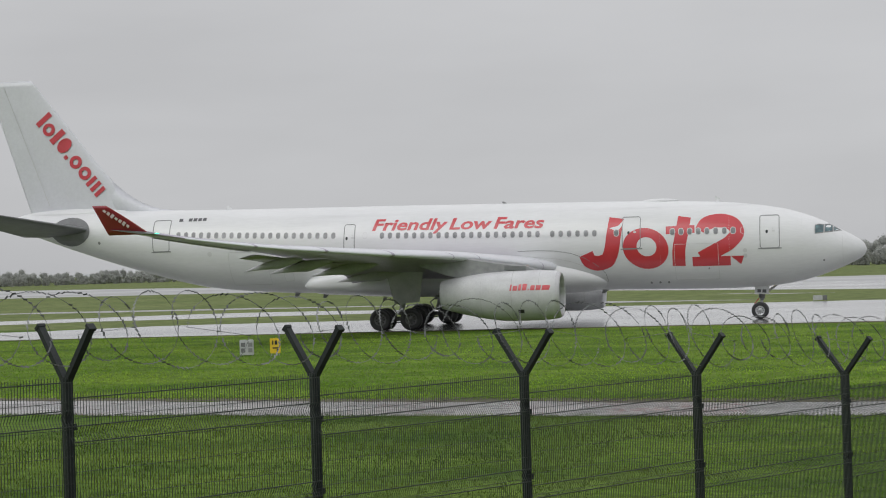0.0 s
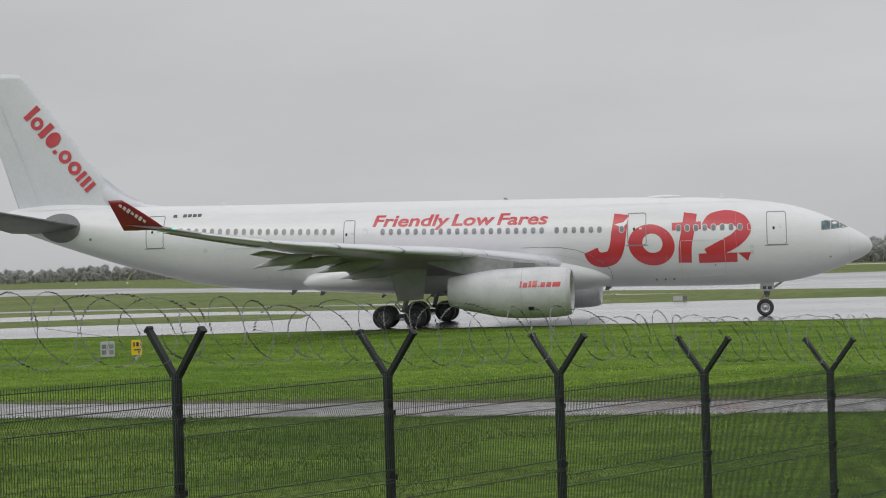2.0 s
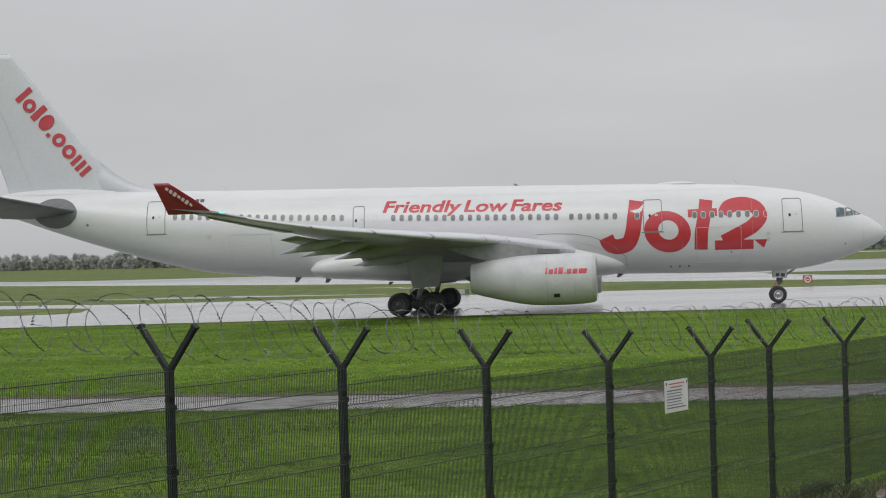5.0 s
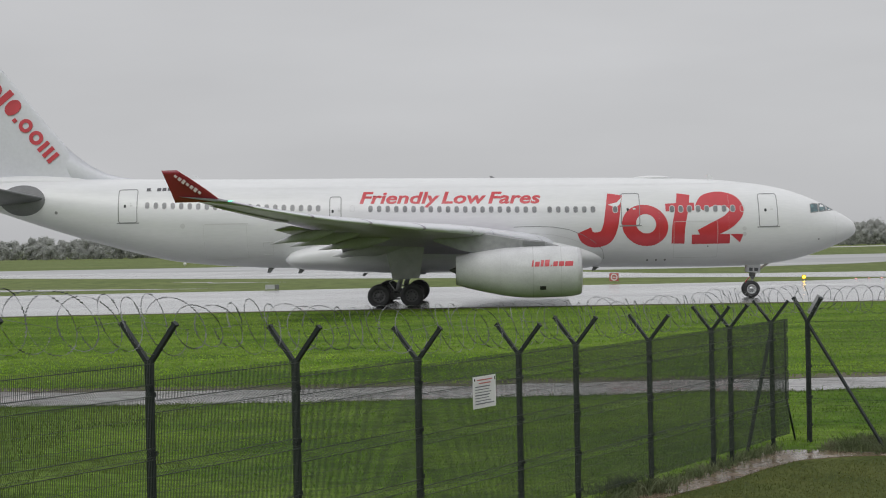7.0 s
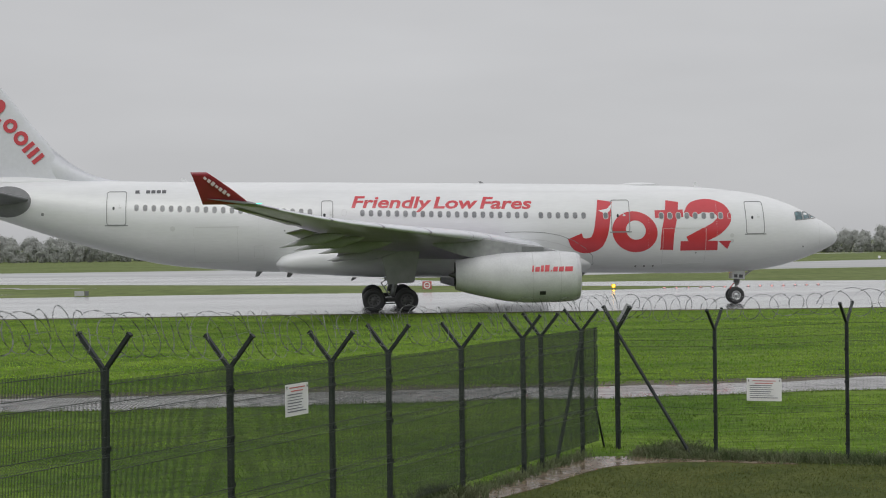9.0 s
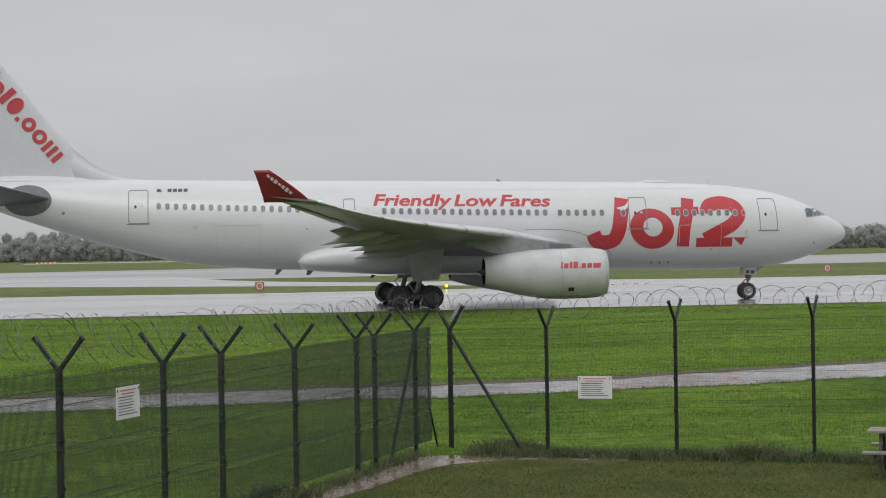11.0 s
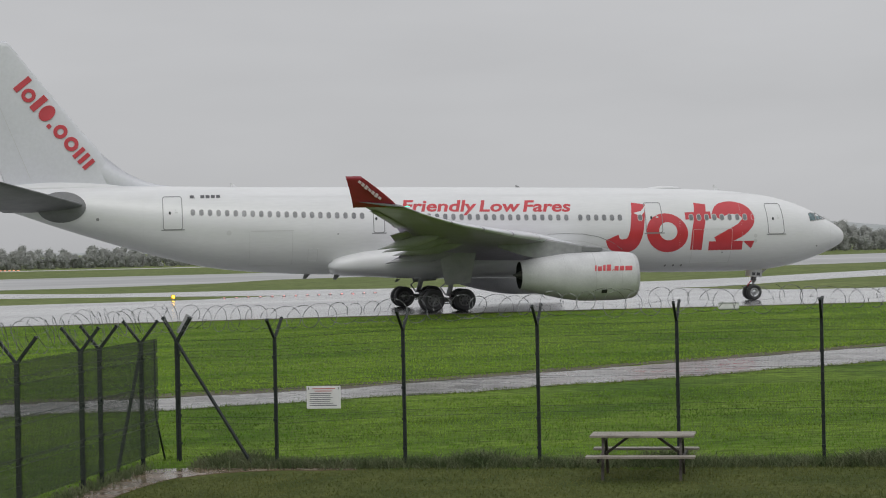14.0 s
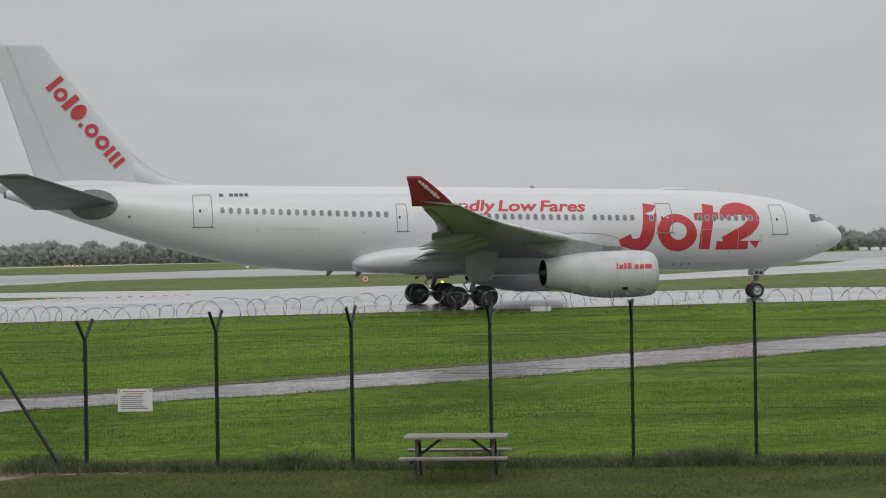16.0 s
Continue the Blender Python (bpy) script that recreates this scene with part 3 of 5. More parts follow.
def ring_on_side(outline, w, off=0.014):
    """A thin band along a closed outline on the flank."""
    n = len(outline)
    cx, cz = sum(p[0] for p in outline) / n, sum(p[1] for p in outline) / n
    dense = []
    for i in range(n):
        a, b = outline[i], outline[(i + 1) % n]
        m = max(1, int(math.hypot(b[0] - a[0], b[1] - a[1]) / 0.12))
        dense += [(a[0] + (b[0] - a[0]) * k / m, a[1] + (b[1] - a[1]) * k / m) for k in range(m)]
    v, f = [], []
    n = len(dense)
    for i, (x, z) in enumerate(dense):
        p, q = dense[i - 1], dense[(i + 1) % n]
        tx, tz = q[0] - p[0], q[1] - p[1]
        L = math.hypot(tx, tz) or 1
        nx, nz = -tz / L * w / 2, tx / L * w / 2
        v += [side(x + nx, z + nz, off), side(x - nx, z - nz, off), side(x + nx, z + nz, 0.0), side(x - nx, z - nz, 0.0)]
    for i in range(n):
        a, b = 4 * i, 4 * ((i + 1) % n)
        f += [(a, b, b + 1, a + 1), (a, a + 2, b + 2, b), (a + 1, b + 1, b + 3, a + 3)]
    return v, f


def line_on_side(points, w, off=0.012):
    v, f = [], []
    for i, (x, z) in enumerate(points):
        p, q = points[max(0, i - 1)], points[min(len(points) - 1, i + 1)]
        tx, tz = q[0] - p[0], q[1] - p[1]
        L = math.hypot(tx, tz) or 1
        nx, nz = -tz / L * w / 2, tx / L * w / 2
        v += [side(x + nx, z + nz, off), side(x - nx, z - nz, off)]
    f = [(2 * i, 2 * i + 2, 2 * i + 3, 2 * i + 1) for i in range(len(points) - 1)]
    return v, f


def window_z(x):
    return 5.55 + 0.002 * x + 0.00045 * x * x


def foil(x, y, z, chord, thick, twist=0.0, n=18, yaxis=True, camber=0.0):
    """A closed aerofoil ring; chord runs aft from (x, y, z)."""
    pts = []
    for k in range(2 * n):
        a = math.pi * k / n
        u = (1 + math.cos(a)) / 2
        t = thick * 5 * (0.2969 * math.sqrt(u) - 0.126 * u - 0.3516 * u**2 + 0.2843 * u**3 - 0.1015 * u**4)
        s = 1 if k <= n else -1
        h = s * t * chord * (1.0 if s > 0 else 0.75) + camber * chord * 4 * u * (1 - u)
        xx = x + u * chord
        zz = h - math.tan(radians(twist)) * u * chord
        pts.append(B(xx, y, z + zz) if yaxis else B(xx, y + h, z))
    return pts


# spanwise rows: y, leading edge x, chord, height, thickness
WING = ((2.0, 18.6, 13.2, 3.45, 0.135), (2.9, 19.4, 12.3, 3.62, 0.13), (6.0, 21.3, 10.1, 4.02, 0.12), (9.6, 23.5, 8.2, 4.42, 0.11), (15.0, 26.8, 6.5, 4.72, 0.10), (20.0, 29.87, 4.75, 5.06, 0.09), (22.0, 31.1, 4.1, 5.20, 0.09), (27.5, 34.45, 2.8, 5.80, 0.08), (29.3, 35.6, 2.35, 6.08, 0.085))


def wing_at(y):
    return interp(WING, y)


def twist_at(y):
    return 1.5 if y < 9.6 else 1.5 - 2.5 * min(1.0, (y - 9.6) / 6) - 6.0 * max(0.0, y - 15.6) / 13.7


def mirror(geo, s):
    if s > 0:
        return geo
    return [(v[0], -v[1], v[2]) for v in geo[0]], [tuple(q[::-1]) for q in geo[1]]


def wing_parts(ac, s):
    ys = [2.0 + 27.3 * i / 26 for i in range(27)]
    rings = []
    for y in ys:
        le, c, z, t = wing_at(y)
        rings.append(foil(le, y, z, c, t, twist_at(y), camber=0.012))
    w = part("wing", mirror(loft(rings), s), WING_GREY, ac, "grey swept wing with pale leading edge", smooth=True)
    # pale slats along the leading edge, in sections; the paleness includes painted sky reflection
    for a, b in ((2.2, 3.55), (3.6, 8.6), (8.66, 10.54), (10.6, 14.8), (15.0, 19.2), (19.4, 23.6), (23.8, 27.8)):
        rr = []
        for i in range(7):
            y = a + (b - a) * i / 6
            le, c, z, t = wing_at(y)
            full = foil(le - 0.05, y, z - 0.02, c, t * 1.07, twist_at(y), camber=0.012)
            rr.append(full[13:21])
        part("slat", mirror(loft(rr, closed=False, caps=False), s), FIN_PAINT, w, smooth=True)
    # flaps, set a little down
    for a, b, d in ((3.2, 9.3, 10), (9.7, 14.2, 10), (14.4, 19.0, 10), (19.4, 26.8, 2)):
        rr = []
        for i in range(5):
            y = a + (b - a) * i / 4
            le, c, z, t = wing_at(y)
            fc = c * (0.2 if d > 5 else 0.145)
            rise = -math.tan(radians(min(0.0, twist_at(y)))) * 0.86 * c * (0.5 if d > 5 else 1.0)
            rr.append(foil(le + c * 0.86, y, z - (0.10 if d > 5 else 0.02) - 0.01 * c + rise, fc, 0.11, d if d > 5 else twist_at(y) + 1, n=8))
        part("flap" if d > 5 else "aileron", mirror(loft(rr), s), WING_GREY, w, smooth=True)
    # flap track fairings
    for y, L, r in ((6.0, 4.6, 0.40), (10.2, 4.4, 0.38), (14.4, 4.0, 0.34), (17.0, 3.6, 0.31)):
        le, c, z, t = wing_at(y)
        x1 = le + c + 1.25
        rr = []
        for i in range(15):
            u = i / 14
            k = ((u / 0.4) ** 0.6 if u < 0.4 else (1 - (u - 0.4) / 0.6) ** 0.85) + 0.015
            zc = z - 0.20 - 0.68 * u * u - r * 0.45 * k
            rr.append([B(x1 - L + L * u, y + r * 0.55 * k * math.cos(q), zc + r * k * math.sin(q)) for q in (m * math.tau / 12 for m in range(12))])
        part("flap_track_fairing", mirror(loft(rr), s), FAIRING_GREY, w, "pale flap track fairing", smooth=True)
    for k in range(5):  # a short row of dark louvres behind the inner slat
        le, c, z, t = wing_at(8.9)
        part("louvre", mirror(box(*B(le + 0.32 + 0.22 * k, 8.95, z + 0.02), 0.13, 0.05, 0.05), s), DARK, w)
    for x, y in ((25.0, 7.6), (23.4, 7.9)):  # round access caps on the underside
        le, c, z, t = wing_at(y)
        cap = revolve([(0.0, 0.01), (0.0, 0.16), (0.02, 0.17)], "x", 16)
        zc = z - 0.06 * c
        geo = ([(B(x, y, zc)[0] + p[1], B(x, y, zc)[1] - p[2], zc - p[0] - 0.05) for p in cap[0]], cap[1])
        part("access_cap", mirror(geo, s), FIN_PAINT, w)
    # winglet
    rr = []
    for i in range(9):
        u = i / 8
        k = u**1.15
        rr.append(foil(35.95 + 1.98 * k, 29.25 + 0.95 * u**0.8, 6.10 + 1.52 * u, 2.25 - 1.5 * k, 0.06, 0, n=10, yaxis=False))
    wl_ = part("winglet", mirror(loft(rr), s), DARK_RED, w, "dark red winglet with a row of pale marks", smooth=True)
    for i in range(7):
        u = i / 6
        x, z = 37.95 - 1.05 * u, 7.38 - 0.78 * u
        q = bar(B(x + 0.10, 29.42 + 0.62 * (z - 6.1) + 0.05, z), B(x - 0.02, 29.42 + 0.62 * (z - 6.1) + 0.05, z - 0.11), 0.03, 0.12 + 0.08 * ((i * 7) % 3) / 2)
        part("livery_mark", mirror(q, s), PALE, wl_)
    lens = revolve([(GEAR_X - 35.5 - 0.15 + 0.3 * i / 6, 0.028 * math.sin(math.pi * (0.04 + 0.92 * i / 6))) for i in range(7)], n=10, centre=lambda q: (-29.45, 6.12))
    part("navigation_light", mirror(lens, s), GREEN_GLOW if s > 0 else RED_GLOW, w, "lit wing-tip navigation light")
    part("wing_tip", mirror(loft([foil(35.6, 29.3, 6.08, 2.35, 0.085, -7), foil(35.9, 29.6, 6.12, 2.1, 0.05, -7)]), s), STAB_GREY, w)


def engine_parts(ac, s):
    def cz(x):
        return 2.05 + max(0.0, x - 21.5) * 0.045

    def prof(rows, n=48):
        geo = revolve([(GEAR_X - x, r) for x, r in rows], n=n, centre=lambda q: (-9.37, cz(GEAR_X - q)))
        return mirror(geo, s)

    outer = [(x, interp(((17.82, 1.30), (18.0, 1.395), (18.5, 1.465), (19.4, 1.505), (20.6, 1.51), (22.0, 1.43), (23.2, 1.25), (24.4, 1.02), (25.1, 0.84)), x)[0]) for x in [17.86 + 7.24 * i / 40 for i in range(41)]]
    eng = part("engine", prof(outer), COWL, ac, "large white engine nacelle with faint grime", smooth=True)
    part("inlet_lip", prof([(18.05, 1.405), (17.92, 1.37), (17.80, 1.30), (17.78, 1.24), (17.86, 1.19), (18.3, 1.16)]), LIP_METAL, eng, "bare metal intake lip", smooth=True)
    part("fan_duct", prof([(18.3, 1.16), (18.9, 1.2), (19.0, 0.02)]), DARK, eng)
    part("spinner", prof([(18.55, 0.01), (18.75, 0.2), (18.98, 0.34)], 24), STAB_GREY, eng, smooth=True)
    part("exhaust", prof([(25.1, 0.84), (25.12, 0.80), (24.6, 0.84), (24.3, 0.02)]), DARK, eng, "dark exhaust nozzle")
    part("exhaust_cone", prof([(24.3, 0.42), (25.0, 0.25), (25.5, 0.03)], 20), DARK_STEEL, eng, smooth=True)
    for x, w in ((20.62, 0.03), (22.5, 0.03), (19.0, 0.02)):
        r = interp(((17.8, 1.3), (18.5, 1.465), (19.4, 1.505), (20.6, 1.51), (22.0, 1.43), (22.6, 1.35)), x)[0]
        part("cowl_seam", prof([(x - w / 2, r + 0.004), (x + w / 2, r + 0.004)]), COWL_SEAM, eng)

    def cowl_pt(x, z, off):
        r = interp(((17.82, 1.30), (18.0, 1.395), (18.5, 1.465), (19.4, 1.505), (20.6, 1.51), (22.0, 1.43), (23.2, 1.25)), x)[0] + off
        d = z - cz(x)
        return B(x, 9.37 + math.sqrt(max(0.01, r * r - d * d)), z)

    def plate(name, x0, x1, z0, z1, material, lean=0.0):
        v, f = [], []
        for i in range(5):
            for j in range(2):
                x, z = x0 + (x1 - x0) * j, z0 + (z1 - z0) * i / 4
                v.append(cowl_pt(x - lean * i / 4, z, 0.012))
        f = [(2 * i, 2 * i + 1, 2 * i + 3, 2 * i + 2) for i in range(4)]
        part(name, mirror((v, f), s), material, eng)

    if s > 0:
        k = 0
        for w, h in ((0.10, 0.36), (0.26, 0.28), (0.16, 0.36), (0.26, 0.38), (0.07, 0.09), (0.26, 0.28), (0.28, 0.28), (0.46, 0.28)):
            x0 = 20.72 - k
            plate("livery_mark", x0, x0 - w, 2.38, 2.38 + h, RED, 0.05)
            k += w + 0.075
        plate("cowl_vent", 20.25, 19.9, 1.02, 1.24, DARK)
        plate("access_panel", 20.2, 19.75, 1.75, 1.77, FAINT)
        plate("access_panel", 20.2, 19.75, 1.45, 1.47, FAINT)
        plate("access_panel", 21.9, 20.9, 3.0, 3.02, FAINT)
        plate("access_panel", 21.9, 20.9, 2.35, 2.37, FAINT)
        plate("access_panel", 21.92, 21.88, 2.35, 3.02, FAINT)
    # pylon
    rr = []
    for x, hw, z0, z1 in ((18.9, 0.05, 3.42, 3.50), (20.0, 0.16, 3.3, 3.84), (21.5, 0.20, 3.2, 4.05), (23.4, 0.22, 3.05, 4.38), (25.0, 0.18, 3.45, 4.2), (26.4, 0.08, 3.95, 4.2)):
        rr.append([B(x, 9.37 + a * hw, z) for a, z in ((-1, z0), (-1, z1 - 0.08), (-0.6, z1), (0.6, z1), (1, z1 - 0.08), (1, z0))])
    py = part("pylon", mirror(loft(rr), s), PYLON_GREY, ac, "grey engine pylon under the wing", smooth=False)
    part("pylon_panel", mirror(bar(B(21.2, 9.64, 3.72), B(19.9, 9.62, 3.68), 0.02, 0.24), s), STAB_GREY, py)


def wheel_mesh(r, w):
    tyre = revolve([(-w * 0.36, r * 0.56), (-w * 0.47, r * 0.66), (-w * 0.5, r * 0.84), (-w * 0.42, r * 0.95), (-w * 0.22, r), (-w * 0.08, r), (-w * 0.07, r * 0.985), (w * 0.07, r * 0.985), (w * 0.08, r), (w * 0.22, r), (w * 0.42, r * 0.95), (w * 0.5, r * 0.84), (w * 0.47, r * 0.66), (w * 0.36, r * 0.56)], "y", 32)
    rim = revolve([(-w * 0.36, r * 0.57), (-w * 0.40, r * 0.52), (-w * 0.26, r * 0.46), (-w * 0.20, r * 0.22), (-w * 0.34, r * 0.16), (-w * 0.36, 0.01)], "y", 24)
    rim2 = revolve([(w * 0.36, r * 0.57), (w * 0.40, r * 0.52), (w * 0.26, r * 0.46), (w * 0.20, r * 0.22), (w * 0.34, r * 0.16), (w * 0.36, 0.01)], "y", 24)
    holes = []
    for k in range(9):
        a = k * math.tau / 9
        for sgn in (-1, 1):
            holes.append(box(r * 0.36 * math.cos(a), sgn * w * 0.255, r * 0.36 * math.sin(a), r * 0.1, w * 0.05, r * 0.1))
    return tyre, join(rim, rim2), join(*holes)


WHEELS = []  # (wheel, place, radius)


def add_wheel(ac, x, y, r, w, dark):
    tyre, rim, holes = wheel_mesh(r, w)
    hub = part("wheel", rod((0, -w * 0.3, 0), (0, w * 0.3, 0), r * 0.12), DARK_STEEL, ac, "black-tyred landing wheel")
    hub.location = B(x, y, r)
    part("tyre", tyre, RUBBER, hub, "worn black rubber tyre", smooth=True)
    rm = part("rim", rim, DARK_STEEL if dark else METAL, hub, "", smooth=True)
    part("rim_slots", holes, DARK, hub, kind="stuff")
    WHEELS.append((hub, Vector(B(x, y, r)), r))


def main_gear(ac, s):
    y = 5.34 * s
    strut = part("main_leg", join(rod(B(28.75, y, 0.95), B(28.3, y * 0.98, 2.6), 0.16), rod(B(28.3, y * 0.98, 2.4), B(28.1, y * 0.96, 4.2), 0.24)), STEEL, ac, "grey main landing gear leg", smooth=True)
    part("bogie_beam", join(bar(B(27.75, y, 0.74), B(29.95, y, 0.70), 0.26, 0.28), rod(B(27.86, y - 0.8, 0.7), B(27.86, y + 0.8, 0.7), 0.09), rod(B(29.84, y - 0.8, 0.7), B(29.84, y + 0.8, 0.7), 0.09)), DARK_STEEL, strut)
    part("torque_link", join(bar(B(28.9, y, 1.0), B(29.25, y, 1.5), 0.16, 0.06), bar(B(29.25, y, 1.5), B(28.6, y, 2.0), 0.14, 0.06)), STEEL, strut)
    part("side_stay", rod(B(28.4, y, 2.0), B(28.6, y * 0.35, 3.1), 0.09), STEEL, strut)
    part("brake_rod", join(rod(B(27.8, y + 0.15 * s, 0.5), B(29.9, y + 0.15 * s, 0.5), 0.04), rod(B(28.75, y - 0.2 * s, 1.1), B(27.95, y - 0.2 * s, 0.95), 0.05)), DARK_STEEL, strut)
    part("gear_door", loft([[B(27.4, y + 0.36 * s, 1.75), B(29.0, y + 0.36 * s, 1.65), B(29.0, y + 0.42 * s, 1.65), B(27.4, y + 0.42 * s, 1.75)], [B(27.0, y + 0.62 * s, 3.9), B(29.5, y + 0.62 * s, 3.9), B(29.5, y + 0.68 * s, 3.9), B(27.0, y + 0.68 * s, 3.9)]]), DOOR_GREY, strut, "grey leg door")
    for dx in (-0.99, 0.99):
        for dy in (-0.70, 0.70):
            add_wheel(ac, 28.85 + dx, y + dy, 0.70, 0.50, True)


def nose_gear(ac):
    leg = part("nose_leg", join(rod(B(6.67, 0, 0.55), B(6.55, 0, 1.3), 0.085), rod(B(6.55, 0, 1.2), B(6.4, 0, 2.4), 0.14), rod(B(6.67, -0.5, 0.53), B(6.67, 0.5, 0.53), 0.06)), STEEL, ac, "grey nose landing gear leg", smooth=True)
    part("drag_stay", rod(B(6.5, 0, 1.5), B(5.4, 0, 2.25), 0.07), STEEL, leg)
    part("steering_collar", rod(B(6.56, 0, 1.32), B(6.52, 0, 1.62), 0.2), DARK_STEEL, leg)
    part("torque_link", join(bar(B(6.8, 0, 0.72), B(7.0, 0, 1.0), 0.12, 0.05), bar(B(7.0, 0, 1.0), B(6.72, 0, 1.3), 0.12, 0.05)), RED, leg, "red nose leg links")
    for y in (-0.42, 0.42):
        part("gear_door", bar(B(6.95, y, 1.86), B(6.1, y, 1.80), 0.03, 0.52), COWL, leg, "small white nose gear door")
    part("door_mark", join(bar(B(6.80, 0.45, 1.78), B(6.58, 0.45, 1.765), 0.02, 0.2), bar(B(6.48, 0.45, 1.76), B(6.24, 0.45, 1.745), 0.02, 0.2)), INK, leg)
    for y in (-0.2, 0.2):
        part("taxi_light", revolve([(GEAR_X - 6.3, 0.015), (GEAR_X - 6.27, 0.06), (GEAR_X - 6.32, 0.085), (GEAR_X - 6.4, 0.06)], n=12, centre=lambda q: (y, 1.72)), WARM_GLOW, leg, "lit taxi light")
    for y in (-0.36, 0.36):
        add_wheel(ac, 6.67, y, 0.53, 0.36, False)


def text_flat(body, shear):
    cu = bpy.data.curves.new("slogan", "FONT")
    cu.body, cu.shear, cu.size, cu.resolution_u, cu.offset, cu.space_word = body, shear, 1.0, 3, 0.026, 0.62
    ob = bpy.data.objects.new("slogan", cu)
    scene.collection.objects.link(ob)
    me = bpy.data.meshes.new_from_object(ob.evaluated_get(bpy.context.evaluated_depsgraph_get()))
    bpy.data.objects.remove(ob)
    bm = bmesh.new()
    bm.from_mesh(me)
    bpy.data.meshes.remove(me)
    return bm


def slogan(ac):
    bm = text_flat("Friendly Low Fares", 0.22)
    xs = [v.co.x for v in bm.verts]
    x0, w = min(xs), max(xs) - min(xs)
    for v in bm.verts:
        u = (v.co.x - x0) / w
        x = 31.15 - 11.25 * u
        v.co = (x, 0, 6.38 - 0.20 * u + v.co.y * 1.02)
    part("slogan", drape(bm, 0.012, 0.12), RED, ac, "red slogan lettering reading Friendly Low Fares")


def ellipse(cx, cz, rx, rz, n=32, lean=0.0):
    return [(cx + rx * math.cos(k * math.tau / n) - lean * math.sin(k * math.tau / n) * rz, cz + rz * math.sin(k * math.tau / n)) for k in range(n)]


def livery(ac):
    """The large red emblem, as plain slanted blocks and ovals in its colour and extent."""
    def holed(outline, hole):
        n = len(outline)
        bm = bmesh.new()
        a = [bm.verts.new((x, 0, z)) for x, z in outline]
        b = [bm.verts.new((x, 0, z)) for x, z in hole]
        for i in range(n):
            bm.faces.new((a[i], a[(i + 1) % n], b[(i + 1) % n], b[i]))
        return drape(bm, 0.012)

    def band(points, w, off=0.012):
        """A broad stroke through (x, z) points, smoothed, as quads on the flank."""
        rows = [(i, *p) for i, p in enumerate(points)]
        n = 6 * (len(points) - 1)
        mid = [Vector(interp(rows, (len(points) - 1) * i / n)) for i in range(n + 1)]
        bm = bmesh.new()
        pairs = []
        for i, p in enumerate(mid):
            t = (mid[min(i + 1, n)] - mid[max(i - 1, 0)]).normalized() * (w / 2)
            pairs.append((bm.verts.new((p.x - t.y, 0, p.y + t.x)), bm.verts.new((p.x + t.y, 0, p.y - t.x))))
        for (p, q), (r, u) in zip(pairs, pairs[1:]):
            bm.faces.new((p, q, u, r))
        return drape(bm, off)

    part("livery_band", band([(15.30, 6.62), (15.46, 5.6), (15.62, 4.62), (15.95, 3.98), (16.55, 3.82), (17.05, 4.0), (17.25, 4.42)], 0.92), RED, ac, "red livery hook")
    part("livery_oval", holed(ellipse(13.48, 4.66, 1.42, 1.28, lean=-0.10), ellipse(13.42, 4.76, 0.62, 0.60, lean=-0.08)), RED, ac, "red livery oval")
    part("livery_band", band([(11.05, 6.55), (11.2, 5.6), (11.42, 4.4), (11.45, 3.5)], 0.80), RED, ac, "slanted red livery block")
    part("livery_band", band([(12.2, 5.74), (10.42, 5.77)], 0.48, 0.0135), RED, ac, "red livery bar")
    part("livery_band", band([(10.0, 5.6), (9.68, 6.08), (8.9, 6.24), (8.1, 6.02), (7.8, 5.48), (8.25, 4.88), (9.2, 4.36), (10.05, 3.92)], 0.86), RED, ac, "curved red livery band")
    part("livery_band", band([(10.6, 3.74), (8.25, 3.74)], 0.58, 0.0135), RED, ac, "red livery bar")
    part("livery_block", patch([(8.22, 4.02), (7.42, 4.02), (7.62, 3.5)], 0.0135), RED, ac, "small red livery triangle")
    part("livery_motif", patch([(15.75, 6.0), (15.2, 6.12), (14.86, 6.45), (15.0, 6.02), (15.25, 5.78)], 0.016), WHITE, ac, "small white motif")
    for i, (w, h) in enumerate(((0.26, 0.20), (0.08, 0.05), (0.3, 0.2), (0.3, 0.2), (0.3, 0.2), (0.34, 0.2))):
        x = 44.55 - i * 0.33 + (0.1 if i == 1 else 0)
        part("registration_bar", patch([(x, 7.42), (x - min(w, 0.25), 7.42), (x - min(w, 0.25), 7.42 + h), (x, 7.42 + h)]), INK, ac, "dark registration bar")


